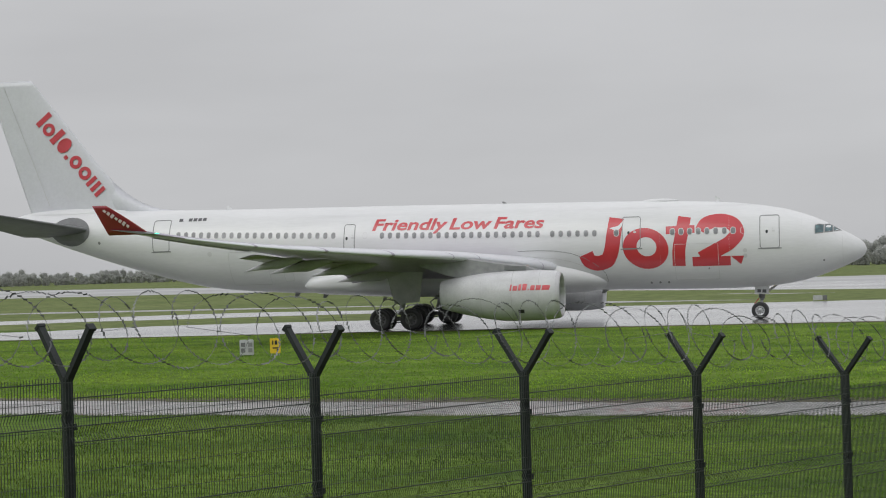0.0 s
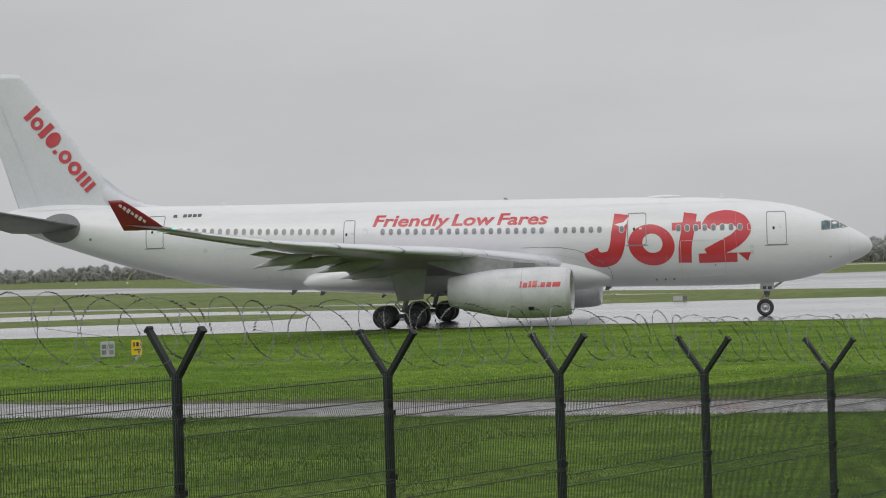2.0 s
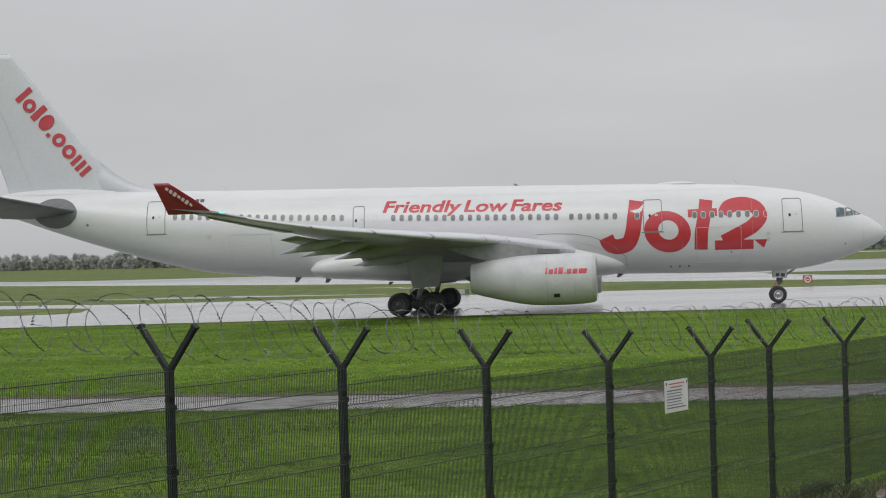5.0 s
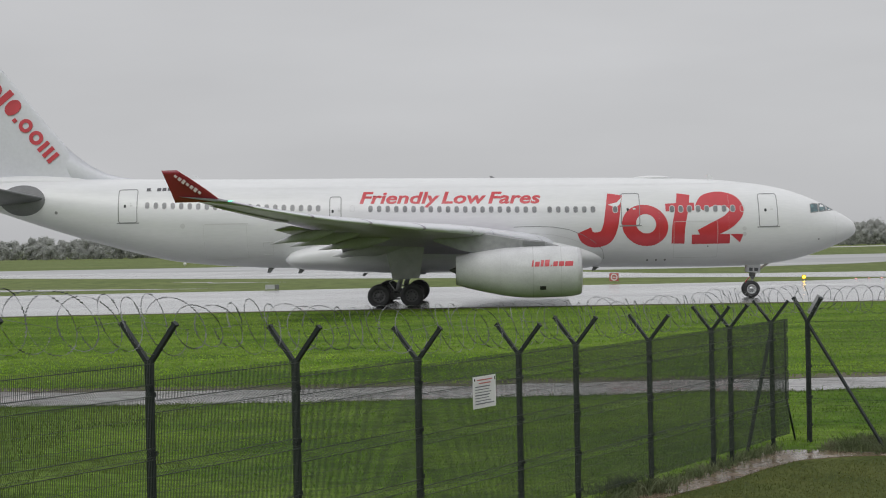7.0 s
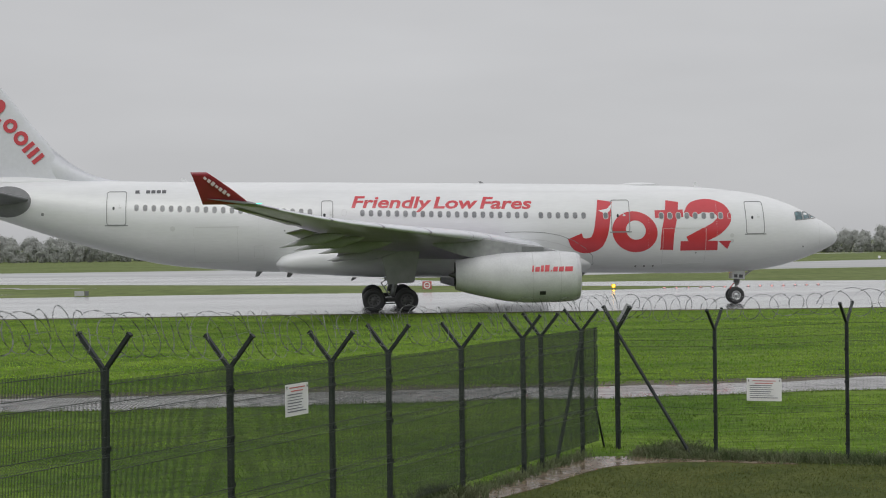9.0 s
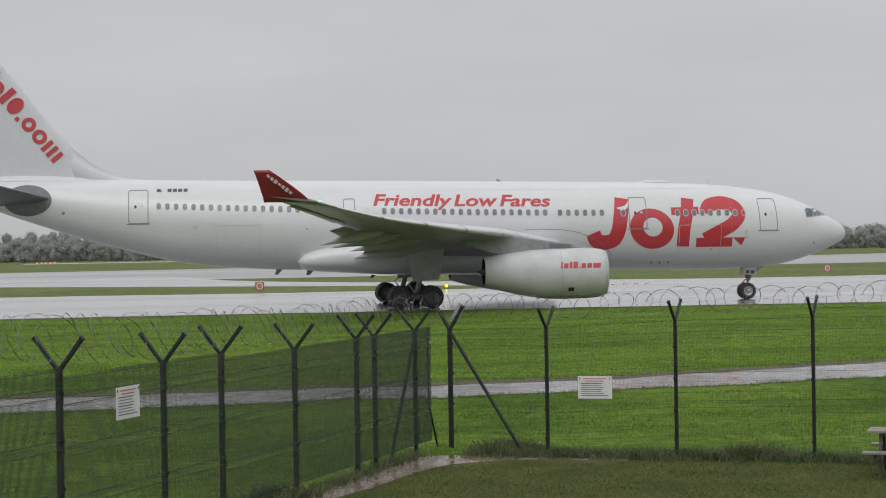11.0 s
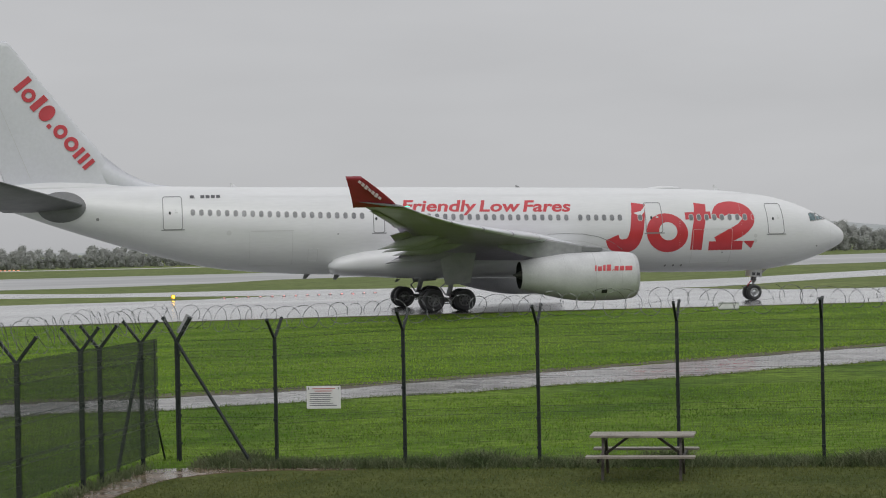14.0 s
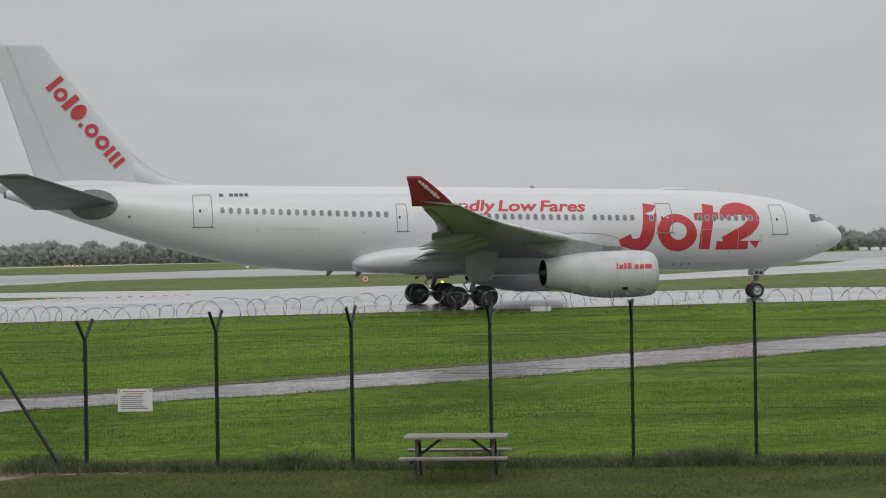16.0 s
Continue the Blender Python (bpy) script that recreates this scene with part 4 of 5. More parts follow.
def build_aircraft():
    ac = thing("passenger_jet", "white twin-engine wide-body jet with red livery taxiing on wet tarmac", "aircraft")
    part("fuselage", fuselage_mesh(), WHITE, ac, "glossy white fuselage with faint streaks", smooth=True)
    # belly fairing: station, top, bottom, half width
    rr = []
    table = ((15.9, 2.75, 2.5, 1.3), (16.2, 3.2, 2.25, 1.78), (17.0, 3.75, 2.06, 2.28), (18.3, 4.2, 1.96, 2.64), (20.5, 4.5, 1.90, 2.96), (28.0, 4.36, 1.96, 3.14), (31.0, 4.34, 2.06, 3.10), (33.2, 4.16, 2.20, 3.04), (34.6, 3.86, 2.28, 2.96), (35.4, 3.58, 2.40, 2.80), (35.75, 3.34, 2.55, 2.55), (35.85, 3.1, 2.75, 2.3))
    for i in range(61):
        x = 15.9 + 19.95 * i / 60
        top, low, half = interp(table, x)
        ring = []
        square = 0.95 - 0.20 * min(1.0, max(0.0, (x - 17.5) / 4.5))  # rounder towards the front
        for q in range(44):
            c, d = math.cos(q * math.tau / 44), math.sin(q * math.tau / 44)
            ring.append(B(x, half * math.copysign(abs(d) ** square, d), (top + low) / 2 + (top - low) / 2 * math.copysign(abs(c) ** square, c)))
        rr.append(ring)
    part("belly_fairing", loft(rr), WHITE, ac, "white wing-to-body fairing", smooth=True)
    fair_line = [(21.6, 4.72), (20.4, 4.74), (19.2, 4.68), (18.2, 4.5), (17.3, 4.15), (16.6, 3.7), (16.1, 3.2), (16.0, 2.7), (16.4, 2.3)]
    part("fairing_seam", line_on_side(fair_line, 0.03, 0.02), SEAM, ac)
    part("fairing_seam", line_on_side([(x + 0.9, 4.30 + (z - 4.7) * 0.6) for x, z in fair_line[:6]], 0.025, 0.02), FAINT, ac)
    for s in (1, -1):
        wing_parts(ac, s)
        engine_parts(ac, s)
        main_gear(ac, s)
    nose_gear(ac)
    # fin and dorsal fillet
    rr = []
    for i in range(25):
        u = i / 24
        z = 8.1 + 9.46 * u
        le = interp(((8.1, 48.7), (9.0, 49.3), (10.4, 49.95), (11.7, 51.05), (13.9, 52.8), (15.9, 54.4), (17.0, 55.25), (17.5, 55.65), (17.68, 55.95)), z)[0]
        te = 56.05 + (z - 8.7) * 0.33
        rr.append(foil(le, 0, z, te - le, 0.10 - 0.025 * u, 0, n=14, yaxis=False))
    fin = part("fin", loft(rr), FIN_PAINT, ac, "tall white tail fin", smooth=True)
    rr = []
    for i in range(13):
        u = i / 12
        x = 45.4 + 5.3 * u
        h = interp(((45.4, 8.25), (46.8, 8.48), (48.3, 9.12), (49.5, 10.0), (50.7, 11.1)), x)[0]
        rr.append([B(x, a * (0.06 + 0.30 * u), z) for a, z in ((-1, 8.0), (-0.7, 8.0 + (h - 8.0) * 0.6), (0, h), (0.7, 8.0 + (h - 8.0) * 0.6), (1, 8.0))])
    part("dorsal_fillet", loft(rr), FIN_PAINT, fin, smooth=True)
    rr = []
    for i in range(13):
        u = i / 12
        k = math.sin(math.pi * (0.03 + 0.94 * u)) ** 0.6
        rr.append([B(48.4 + 8.2 * u, 0.75 * k * math.sin(a), 8.22 + 0.42 * k * math.cos(a)) for a in (q * math.tau / 16 for q in range(16))])
    part("fin_root_fairing", loft(rr), WHITE, fin, smooth=True)
    part("rudder_seam", bar(B(54.4, 0.45, 8.9), B(57.7, 0.13, 17.2), 0.02, 0.035, up=(1, 0, 0)), FAINT, fin)
    # a slanted row of plain red blocks down the fin
    pos = 0.0
    for w, h, gap, hollow in ((0.36, 1.25, 0.16, 0), (0.86, 0.90, 0.14, 1), (0.42, 1.2, 0.16, 0), (0.86, 1.16, 0.14, 0), (0.26, 0.26, 0.16, 0), (0.86, 0.90, 0.14, 1), (0.90, 0.90, 0.14, 1), (0.27, 0.88, 0.20, 0), (0.27, 0.88, 0.20, 0), (0.27, 0.86, 0.2, 0)):
        d = Vector((-5.05, -6.05)).normalized()  # down the fin: towards the nose, downwards
        n = Vector((-d.y, d.x))
        n = n if n.y > 0 else -n
        o = Vector((55.35, 14.55)) + d * pos
        c = [o, o + d * w, o + d * w + n * h, o + n * h]
        m = (c[0] + c[2]) / 2
        rim = [d * math.cos(k * math.tau / 24) * w / 2 + n * math.sin(k * math.tau / 24) * h / 2 for k in range(24)]
        out = [m + p for p in rim] if w > 0.7 else c

        def on_fin(p):
            le = interp(((8.1, 48.7), (9.0, 49.3), (10.4, 49.95), (11.7, 51.05), (13.9, 52.8), (15.9, 54.4), (17.0, 55.25), (17.5, 55.65)), p.y)[0]
            te = 56.05 + (p.y - 8.7) * 0.33
            c_ = te - le
            u = min(1, max(0.0, (p.x - le) / c_))
            th = 0.10 - 0.025 * (p.y - 8.1) / 9.3
            return th * 5 * c_ * (0.2969 * math.sqrt(u) - 0.126 * u - 0.3516 * u**2 + 0.2843 * u**3 - 0.1015 * u**4) + 0.06
        v = [B(p.x, on_fin(p), p.y) for p in out]
        k = len(v)
        v += [B(p.x, on_fin(p) - 0.02, p.y) for p in out]
        f = [(i, (i + 1) % k, k + (i + 1) % k, k + i) for i in range(k)]
        if hollow:
            v += [B(p.x, on_fin(p), p.y) for p in (m + q * 0.46 for q in rim)]
            f += [(i, (i + 1) % k, 2 * k + (i + 1) % k, 2 * k + i) for i in range(k)]
        else:
            f.append(tuple(range(k)))
        part("livery_mark", (v, f), RED, fin, "plain red livery mark")
        pos += w + gap
    # tailplanes
    for s in (1, -1):
        rr = []
        for i in range(13):
            u = i / 12
            y = 0.9 + 8.8 * u
            rr.append(foil(50.6 + 6.2 * u, y, 6.98 + 0.185 * (y - 0.9), 5.6 - 3.5 * u, 0.10, 2.0, n=12))
        part("tailplane", mirror(loft(rr), s), STAB_GREY, ac, "dark grey tailplane", smooth=True)
    part("tailplane_plate", patch(ellipse(52.5, 7.02, 1.5, 0.95, 30), 0.035), STAB_GREY, ac, "dark grey plate at the tailplane root")
    part("tail_exhaust", revolve([(GEAR_X - 57.9, 0.24), (GEAR_X - 58.05, 0.2), (GEAR_X - 57.95, 0.02)], n=16, centre=lambda q: (0, 7.72)), DARK_STEEL, ac)
    # doors
    for x0, x1, z0, z1 in ((5.25, 6.42, 4.45, 6.48), (13.8, 14.93, 4.68, 6.66), (32.3, 33.0, 5.03, 6.82), (45.08, 46.27, 5.48, 7.55)):
        d = part("cabin_door", ring_on_side(rounded(x0, x1, z0, z1, 0.14), 0.045), SEAM, ac, "white cabin door with a dark seam")
        part("door_sill", line_on_side([(x0 - 0.12 + (x1 - x0 + 0.24) * k / 6, z0 - 0.03) for k in range(7)], 0.06, 0.02), SEAM, d)
        cx, zm = (x0 + x1) / 2, z0 + (z1 - z0) * 0.5
        part("door_window", patch(rounded(cx + 0.10, cx + 0.24, zm - 0.1, zm + 0.1, 0.06)), GLASS_DARK, d)
        part("door_handle", patch(rounded(cx - 0.32, cx - 0.14, zm - 0.02, zm + 0.08, 0.03)), FAINT, d)
        part("door_handle", patch(rounded(cx - 0.22, cx - 0.17, zm + 0.12, zm + 0.22, 0.02)), FAINT, d)
    # cabin windows
    runs = [(20.3, 20), (16.68, 6), (8.05, 8), (33.72, 21), (15.3, 1)]
    for start, n in runs:
        for k in range(n):
            x = start + k * 0.535
            z = window_z(x)
            w = part("cabin_window", patch(rounded(x - 0.13, x + 0.13, z - 0.19, z + 0.19, 0.11, 3), 0.018), WINDOW_GREY, ac, "")
            part("window_rim", ring_on_side(rounded(x - 0.15, x + 0.15, z - 0.21, z + 0.21, 0.13, 3), 0.035, 0.02), WINDOW_RIM, w)
    for x in (7.45, 31.6):
        part("blanked_window", ring_on_side(rounded(x - 0.14, x + 0.14, window_z(x) - 0.2, window_z(x) + 0.2, 0.13, 3), 0.025), FAINT, ac)
    # cockpit windows
    for o in ([(3.10, 5.26), (2.60, 5.30), (2.55, 5.78), (2.86, 5.82), (3.08, 5.76)], [(2.52, 5.31), (2.02, 5.36), (2.02, 5.70), (2.22, 5.80), (2.47, 5.79)], [(1.96, 5.37), (1.50, 5.40), (1.62, 5.46), (1.96, 5.66)]):
        pane = part("cockpit_window", patch(o, 0.016), COCKPIT, ac, "dark cockpit side window")
        part("window_frame", ring_on_side(o, 0.05, 0.022), SEAM, pane)
    # hatches, ports and panel lines
    for x0, x1, z0, z1 in ((9.0, 11.7, 2.62, 4.85), (38.2, 40.9, 3.1, 5.25), (36.6, 37.2, 3.3, 4.1)):
        part("cargo_door", ring_on_side(rounded(x0, x1, z0, z1, 0.08), 0.022), FAINT, ac)
    part("cargo_door_hinge", line_on_side([(38.1 + 0.3 * k, 5.27) for k in range(10)], 0.06), FAINT, ac)
    for x, z, r in ((7.35, 4.35, 0.13), (7.35, 4.02, 0.13), (42.2, 5.2, 0.16), (50.3, 6.2, 0.10), (12.2, 2.5, 0.07), (12.75, 2.5, 0.07), (13.3, 2.5, 0.07), (2.6, 3.6, 0.06), (35.3, 5.0, 0.05), (9.6, 3.3, 0.05)):
        part("port", patch(ellipse(x, z, r, r, 14)), SEAM if r < 0.12 else FAINT, ac)
    part("nose_seam", line_on_side([(1.45, 3.25 + 0.2 * k) for k in range(10)], 0.02), FAINT, ac)
    for x in (3.9, 8.3, 12.6, 18.9, 25.6, 31.2, 36.9, 41.4, 47.5):
        zc, rz, ry = section(x)
        part("skin_joint", line_on_side([(x, zc + rz * (-0.55 + 1.5 * k / 24)) for k in range(25)], 0.016), LAP, ac)
    for z0 in (2.9, 7.2):
        part("skin_lap", line_on_side([(7.0 + 0.8 * k, z0 + 0.0004 * (7 + 0.8 * k) ** 2 * 0.45) for k in range(44)], 0.012), LAP, ac)
    # aerials
    for x, z, h, L in ((22.8, 7.85, 0.16, 0.3), (41.6, 8.15, 0.28, 0.4), (9.0, 7.4, 0.42, 0.42), (37.0, 2.45, -0.32, 0.4), (35.0, 2.4, -0.34, 0.45), (16.4, 2.1, -0.22, 0.4), (31.0, 2.0, -0.2, 0.3)):
        part("blade_aerial", loft([[B(x - L / 2, 0.02, z), B(x + L / 2, 0.02, z), B(x + L / 2, -0.02, z), B(x - L / 2, -0.02, z)], [B(x + 0.1, 0.01, z + h), B(x + L / 2 + 0.1, 0.01, z + h), B(x + L / 2 + 0.1, -0.01, z + h), B(x + 0.1, -0.01, z + h)]]), WHITE if h > 0.2 else SEAM, ac)
    rr = []
    for i in range(11):
        u = i / 10
        k = math.sin(math.pi * (0.02 + 0.96 * u)) ** 0.5
        rr.append([B(11.6 + 2.4 * u, 0.5 * k * math.sin(a), 7.66 + 0.16 * k * math.cos(a)) for a in (q * math.tau / 12 for q in range(12))])
    part("satcom_fairing", loft(rr), WHITE, ac, smooth=True)
    slogan(ac)
    livery(ac)
    return ac


AIRCRAFT = build_aircraft()

# ---- signs, boxes and lights on the airfield ----


def turned(x, y, z, deg):
    return Matrix.Translation((x, y, z)) @ Matrix.Rotation(radians(deg), 4, "Z")


def warning_sign(x, y, z, deg, label):
    m = turned(x, y, z, deg)
    sg = part("warning_sign", bevel_box(0.66, 0.006, 0.43, 0.0025, m), BOARD, None, label, category="sign", group="fence signs")
    rnd = random.Random(4)
    for i in range(2):
        part("heading_bar", box(0, -0.006, 0.165 - 0.045 * i, 0.44 - 0.1 * i, 0.004, 0.014, m), SIGN_RED, sg)
    for i in range(7):
        w = rnd.uniform(0.38, 0.54)
        part("text_bar", box(-0.27 + w / 2, -0.006, 0.075 - 0.038 * i, w, 0.004, 0.010 if i % 3 else 0.014, m), SIGN_INK, sg)
    for s in (-1, 1):
        part("cable_tie", box(s * 0.29, -0.008, 0.17, 0.012, 0.008, 0.04, m), WIRE, sg)


warning_sign(-0.585, 25.38, 2.09, 63.5, "small white warning notice tied to the mesh fence")
warning_sign(7.95, 34.98, 1.33, -24.7, "white notice with grey lines tied to the lawn fence")


def airfield_signs():
    m = turned(-38.35, 82.2, 0, 25)
    b = thing("taxiway_box", "pale grey equipment box with dark panels on the grass", "equipment box")
    part("case", bevel_box(0.68, 0.3, 0.74, 0.03, m @ Matrix.Translation((0, 0, 0.41))), BOX_GREY, b)
    for sx in (-0.17, 0.17):
        for sz in (0.28, 0.55):
            part("panel", bevel_box(0.2, 0.02, 0.2, 0.006, m @ Matrix.Translation((sx, -0.155, sz))), STAB_GREY if sx < 0 else SEAM, b)
    for sx in (-0.25, 0.25):
        part("leg", box(sx, 0, 0.02, 0.05, 0.05, 0.1, m), STEEL, b)
    m = turned(-36.95, 82.4, 0, 25)
    b = thing("taxiway_sign", "small yellow taxiway sign with black marks on the grass", "sign")
    part("panel", bevel_box(0.5, 0.12, 0.72, 0.02, m @ Matrix.Translation((0, 0, 0.46))), YELLOW, b)
    for sx, sz, w, h in ((-0.12, 0.62, 0.07, 0.2), (0.04, 0.62, 0.12, 0.2), (0.0, 0.36, 0.26, 0.06), (0.1, 0.26, 0.08, 0.1)):
        part("marking", box(sx, -0.066, sz, w, 0.008, h, m), DARK, b)
    for sx in (-0.18, 0.18):
        part("leg", box(sx, 0, 0.05, 0.04, 0.04, 0.14, m), STEEL, b)
    m = turned(47.75, 101.9, 0, -20)
    b = thing("marker_box", "white marker box at the taxiway edge", "equipment box")
    part("case", bevel_box(1.22, 0.5, 0.36, 0.05, m @ Matrix.Translation((0, 0, 0.21))), BOARD, b)
    part("lid", bevel_box(1.28, 0.56, 0.06, 0.02, m @ Matrix.Translation((0, 0, 0.41))), BOX_GREY, b)
    part("foot", box(0, 0, 0.02, 1.0, 0.4, 0.06, m), STEEL, b)
    for x, y, d in ((7.7, 164.6, 0), (70.6, 196.2, -18)):
        m = turned(x, y, 0, d)
        b = thing("no_entry_sign", "square red no-entry sign with a white ring", "sign", "no-entry signs")
        part("panel", bevel_box(0.80, 0.14, 0.70, 0.02, m @ Matrix.Translation((0, 0, 0.42))), SIGN_RED, b)
        ringv, ringf = revolve([(-0.082, 0.20), (-0.082, 0.30), (-0.07, 0.30), (-0.07, 0.20)], "y", 24)
        part("ring", ([m @ (Vector(p) + Vector((0, 0, 0.42))) for p in ringv], ringf), BOARD, b)
        part("bar", box(0, -0.08, 0.42, 0.28, 0.012, 0.07, m), BOARD, b)
        for sx in (-0.3, 0.3):
            part("leg", box(sx, 0, 0.03, 0.05, 0.05, 0.12, m), STEEL, b)
    m = turned(-21.6, 159.2, 0, 8)
    b = thing("taxiway_box", "low pale box sign with a dark end on the grass", "equipment box")
    part("panel", bevel_box(0.80, 0.16, 0.40, 0.02, m @ Matrix.Translation((-0.12, 0, 0.26))), BOX_GREY, b)
    part("panel", bevel_box(0.34, 0.16, 0.40, 0.02, m @ Matrix.Translation((0.48, 0, 0.26))), STAB_GREY, b)
    for sx in (-0.45, 0.5):
        part("leg", box(sx, 0, 0.03, 0.05, 0.05, 0.10, m), STEEL, b)
    for x, y in ((23.1, 157.6), (71.2, 175.2)):
        b = thing("guard_light", "amber runway guard light glowing on a short stand", "airfield light", "guard lights")
        m = turned(x, y, 0, 0)
        part("stand", box(0, 0, 0.07, 0.08, 0.08, 0.16, m), STEEL, b)
        part("case", bevel_box(0.34, 0.2, 0.34, 0.03, m @ Matrix.Translation((0, 0, 0.30))), YELLOW, b)
        vv, ff = revolve([(-0.16, 0.01), (-0.15, 0.10), (-0.11, 0.13), (-0.09, 0.13)], "y", 16)
        part("lens", ([m @ (Vector(p) + Vector((0.0, 0, 0.30))) for p in vv], ff), AMBER_GLOW, b, "lit amber lens")
    for i in range(14):
        b = thing("stop_bar_light", "small red light set in the wet tarmac", "airfield light", "stop bar lights")
        m = turned(27.5 + 1.1 * i, 158.2 + 0.33 * i, 0.02, 0)
        part("housing", bevel_box(0.3, 0.3, 0.08, 0.02, m @ Matrix.Translation((0, 0, 0.03))), STEEL, b)
        part("lens", bevel_box(0.15, 0.06, 0.05, 0.01, m @ Matrix.Translation((0, -0.14, 0.06))), RED_GLOW, b, "lit red lens")
    for i in range(15):
        b = thing("approach_light", "orange light on a short pole beyond the runway", "airfield light", "approach lights")
        m = turned((-30.5, 25.5, 87.0)[i // 5] + 1.0 * (i % 5), (446, 444, 456)[i // 5], 0, 0)
        part("pole", rod(m @ Vector((0, 0, 0)), m @ Vector((0, 0, 0.25)), 0.05), STEEL, b)
        part("lens", bevel_box(0.5, 0.2, 0.18, 0.06, m @ Matrix.Translation((0, -0.1, 0.32))), ORANGE_GLOW, b, "lit orange lens")
    for x, y in ((-228, 470), (-212, 468), (-190, 466), (-60, 330), (96, 330), (205, 345)):
        b = thing("edge_light", "small white runway edge light on the grass", "airfield light", "runway edge lights")
        part("stem", rod((x, y, 0), (x, y, 0.35), 0.06), STEEL, b)
        part("head", rod((x, y, 0.35), (x, y, 0.75), 0.28, 0.2), BOARD, b)
    b = thing("white_barrier", "long low white barrier far across the airfield", "barrier")
    for i in range(3):
        part("block", bevel_box(2.6, 0.8, 1.0, 0.1, turned(331 + 2.7 * i, 477 - 2.0 * i, 0.5, -35)), BOARD, b)


airfield_signs()

# ---- picnic table on the lawn ----


def picnic_table(x, y, deg):
    m = turned(x, y, ground_z(x, y), deg)
    t = thing("picnic_table", "weathered grey wooden picnic table with fixed benches on the lawn", "picnic table")
    for i in range(5):
        part("top_plank", bevel_box(1.83, 0.135, 0.038, 0.006, m @ Matrix.Translation((0, -0.29 + 0.145 * i, 0.75))), WOOD, t)
    for s in (-1, 1):
        for i in range(2):
            part("seat_plank", bevel_box(1.90, 0.125, 0.038, 0.006, m @ Matrix.Translation((0, s * (0.62 + 0.135 * i), 0.43))), WOOD, t)
        fr = s * 0.68
        for q in (-1, 1):
            part("leg", ([m @ p for p in bar((fr, q * 0.50, -0.02), (fr, q * 0.24, 0.73), 0.09, 0.045, up=(1, 0, 0))[0]], bar((0, 0, 0), (0, 0, 1), 1)[1]), WOOD_DARK, t)
        part("cross_beam", bevel_box(0.045, 1.5, 0.09, 0.006, m @ Matrix.Translation((fr + s * 0.05, 0, 0.38))), WOOD_DARK, t)
        part("top_beam", bevel_box(0.045, 0.7, 0.08, 0.006, m @ Matrix.Translation((fr, 0, 0.69))), WOOD_DARK, t)
        part("brace", ([m @ p for p in bar((fr, 0, 0.40), (s * 0.25, 0, 0.72), 0.045, 0.07, up=(0, 1, 0))[0]], bar((0, 0, 0), (0, 0, 1), 1)[1]), WOOD_DARK, t)


picnic_table(12.80, 30.95, -27)

# ---- distant woods, a far ridge and the grass itself ----


def woods_at(az):
    return interp(((-60, 820), (-36, 780), (-22, 690), (-15, 560), (-6, 510), (4, 505), (9, 510), (16, 520), (22, 535), (36, 620), (60, 700)), az)[0]


def woods_height(az):
    return interp(((-44, 6.6), (-28, 6.0), (-22, 6.6), (-17, 6.6), (-13, 7.2), (-5, 8.6), (-1, 8.0), (4, 6.4), (9, 6.3), (13, 7.5), (20, 7.6), (27, 9.2), (34, 8.6), (46, 8.0)), az)[0]


def unit_ball():
    bm = bmesh.new()
    bmesh.ops.create_icosphere(bm, subdivisions=1, radius=1.0)
    vs = [v.co.copy() for v in bm.verts]
    fs = [tuple(v.index for v in q.verts) for q in bm.faces]
    bm.free()
    return vs, fs


ICO_V, ICO_F = unit_ball()


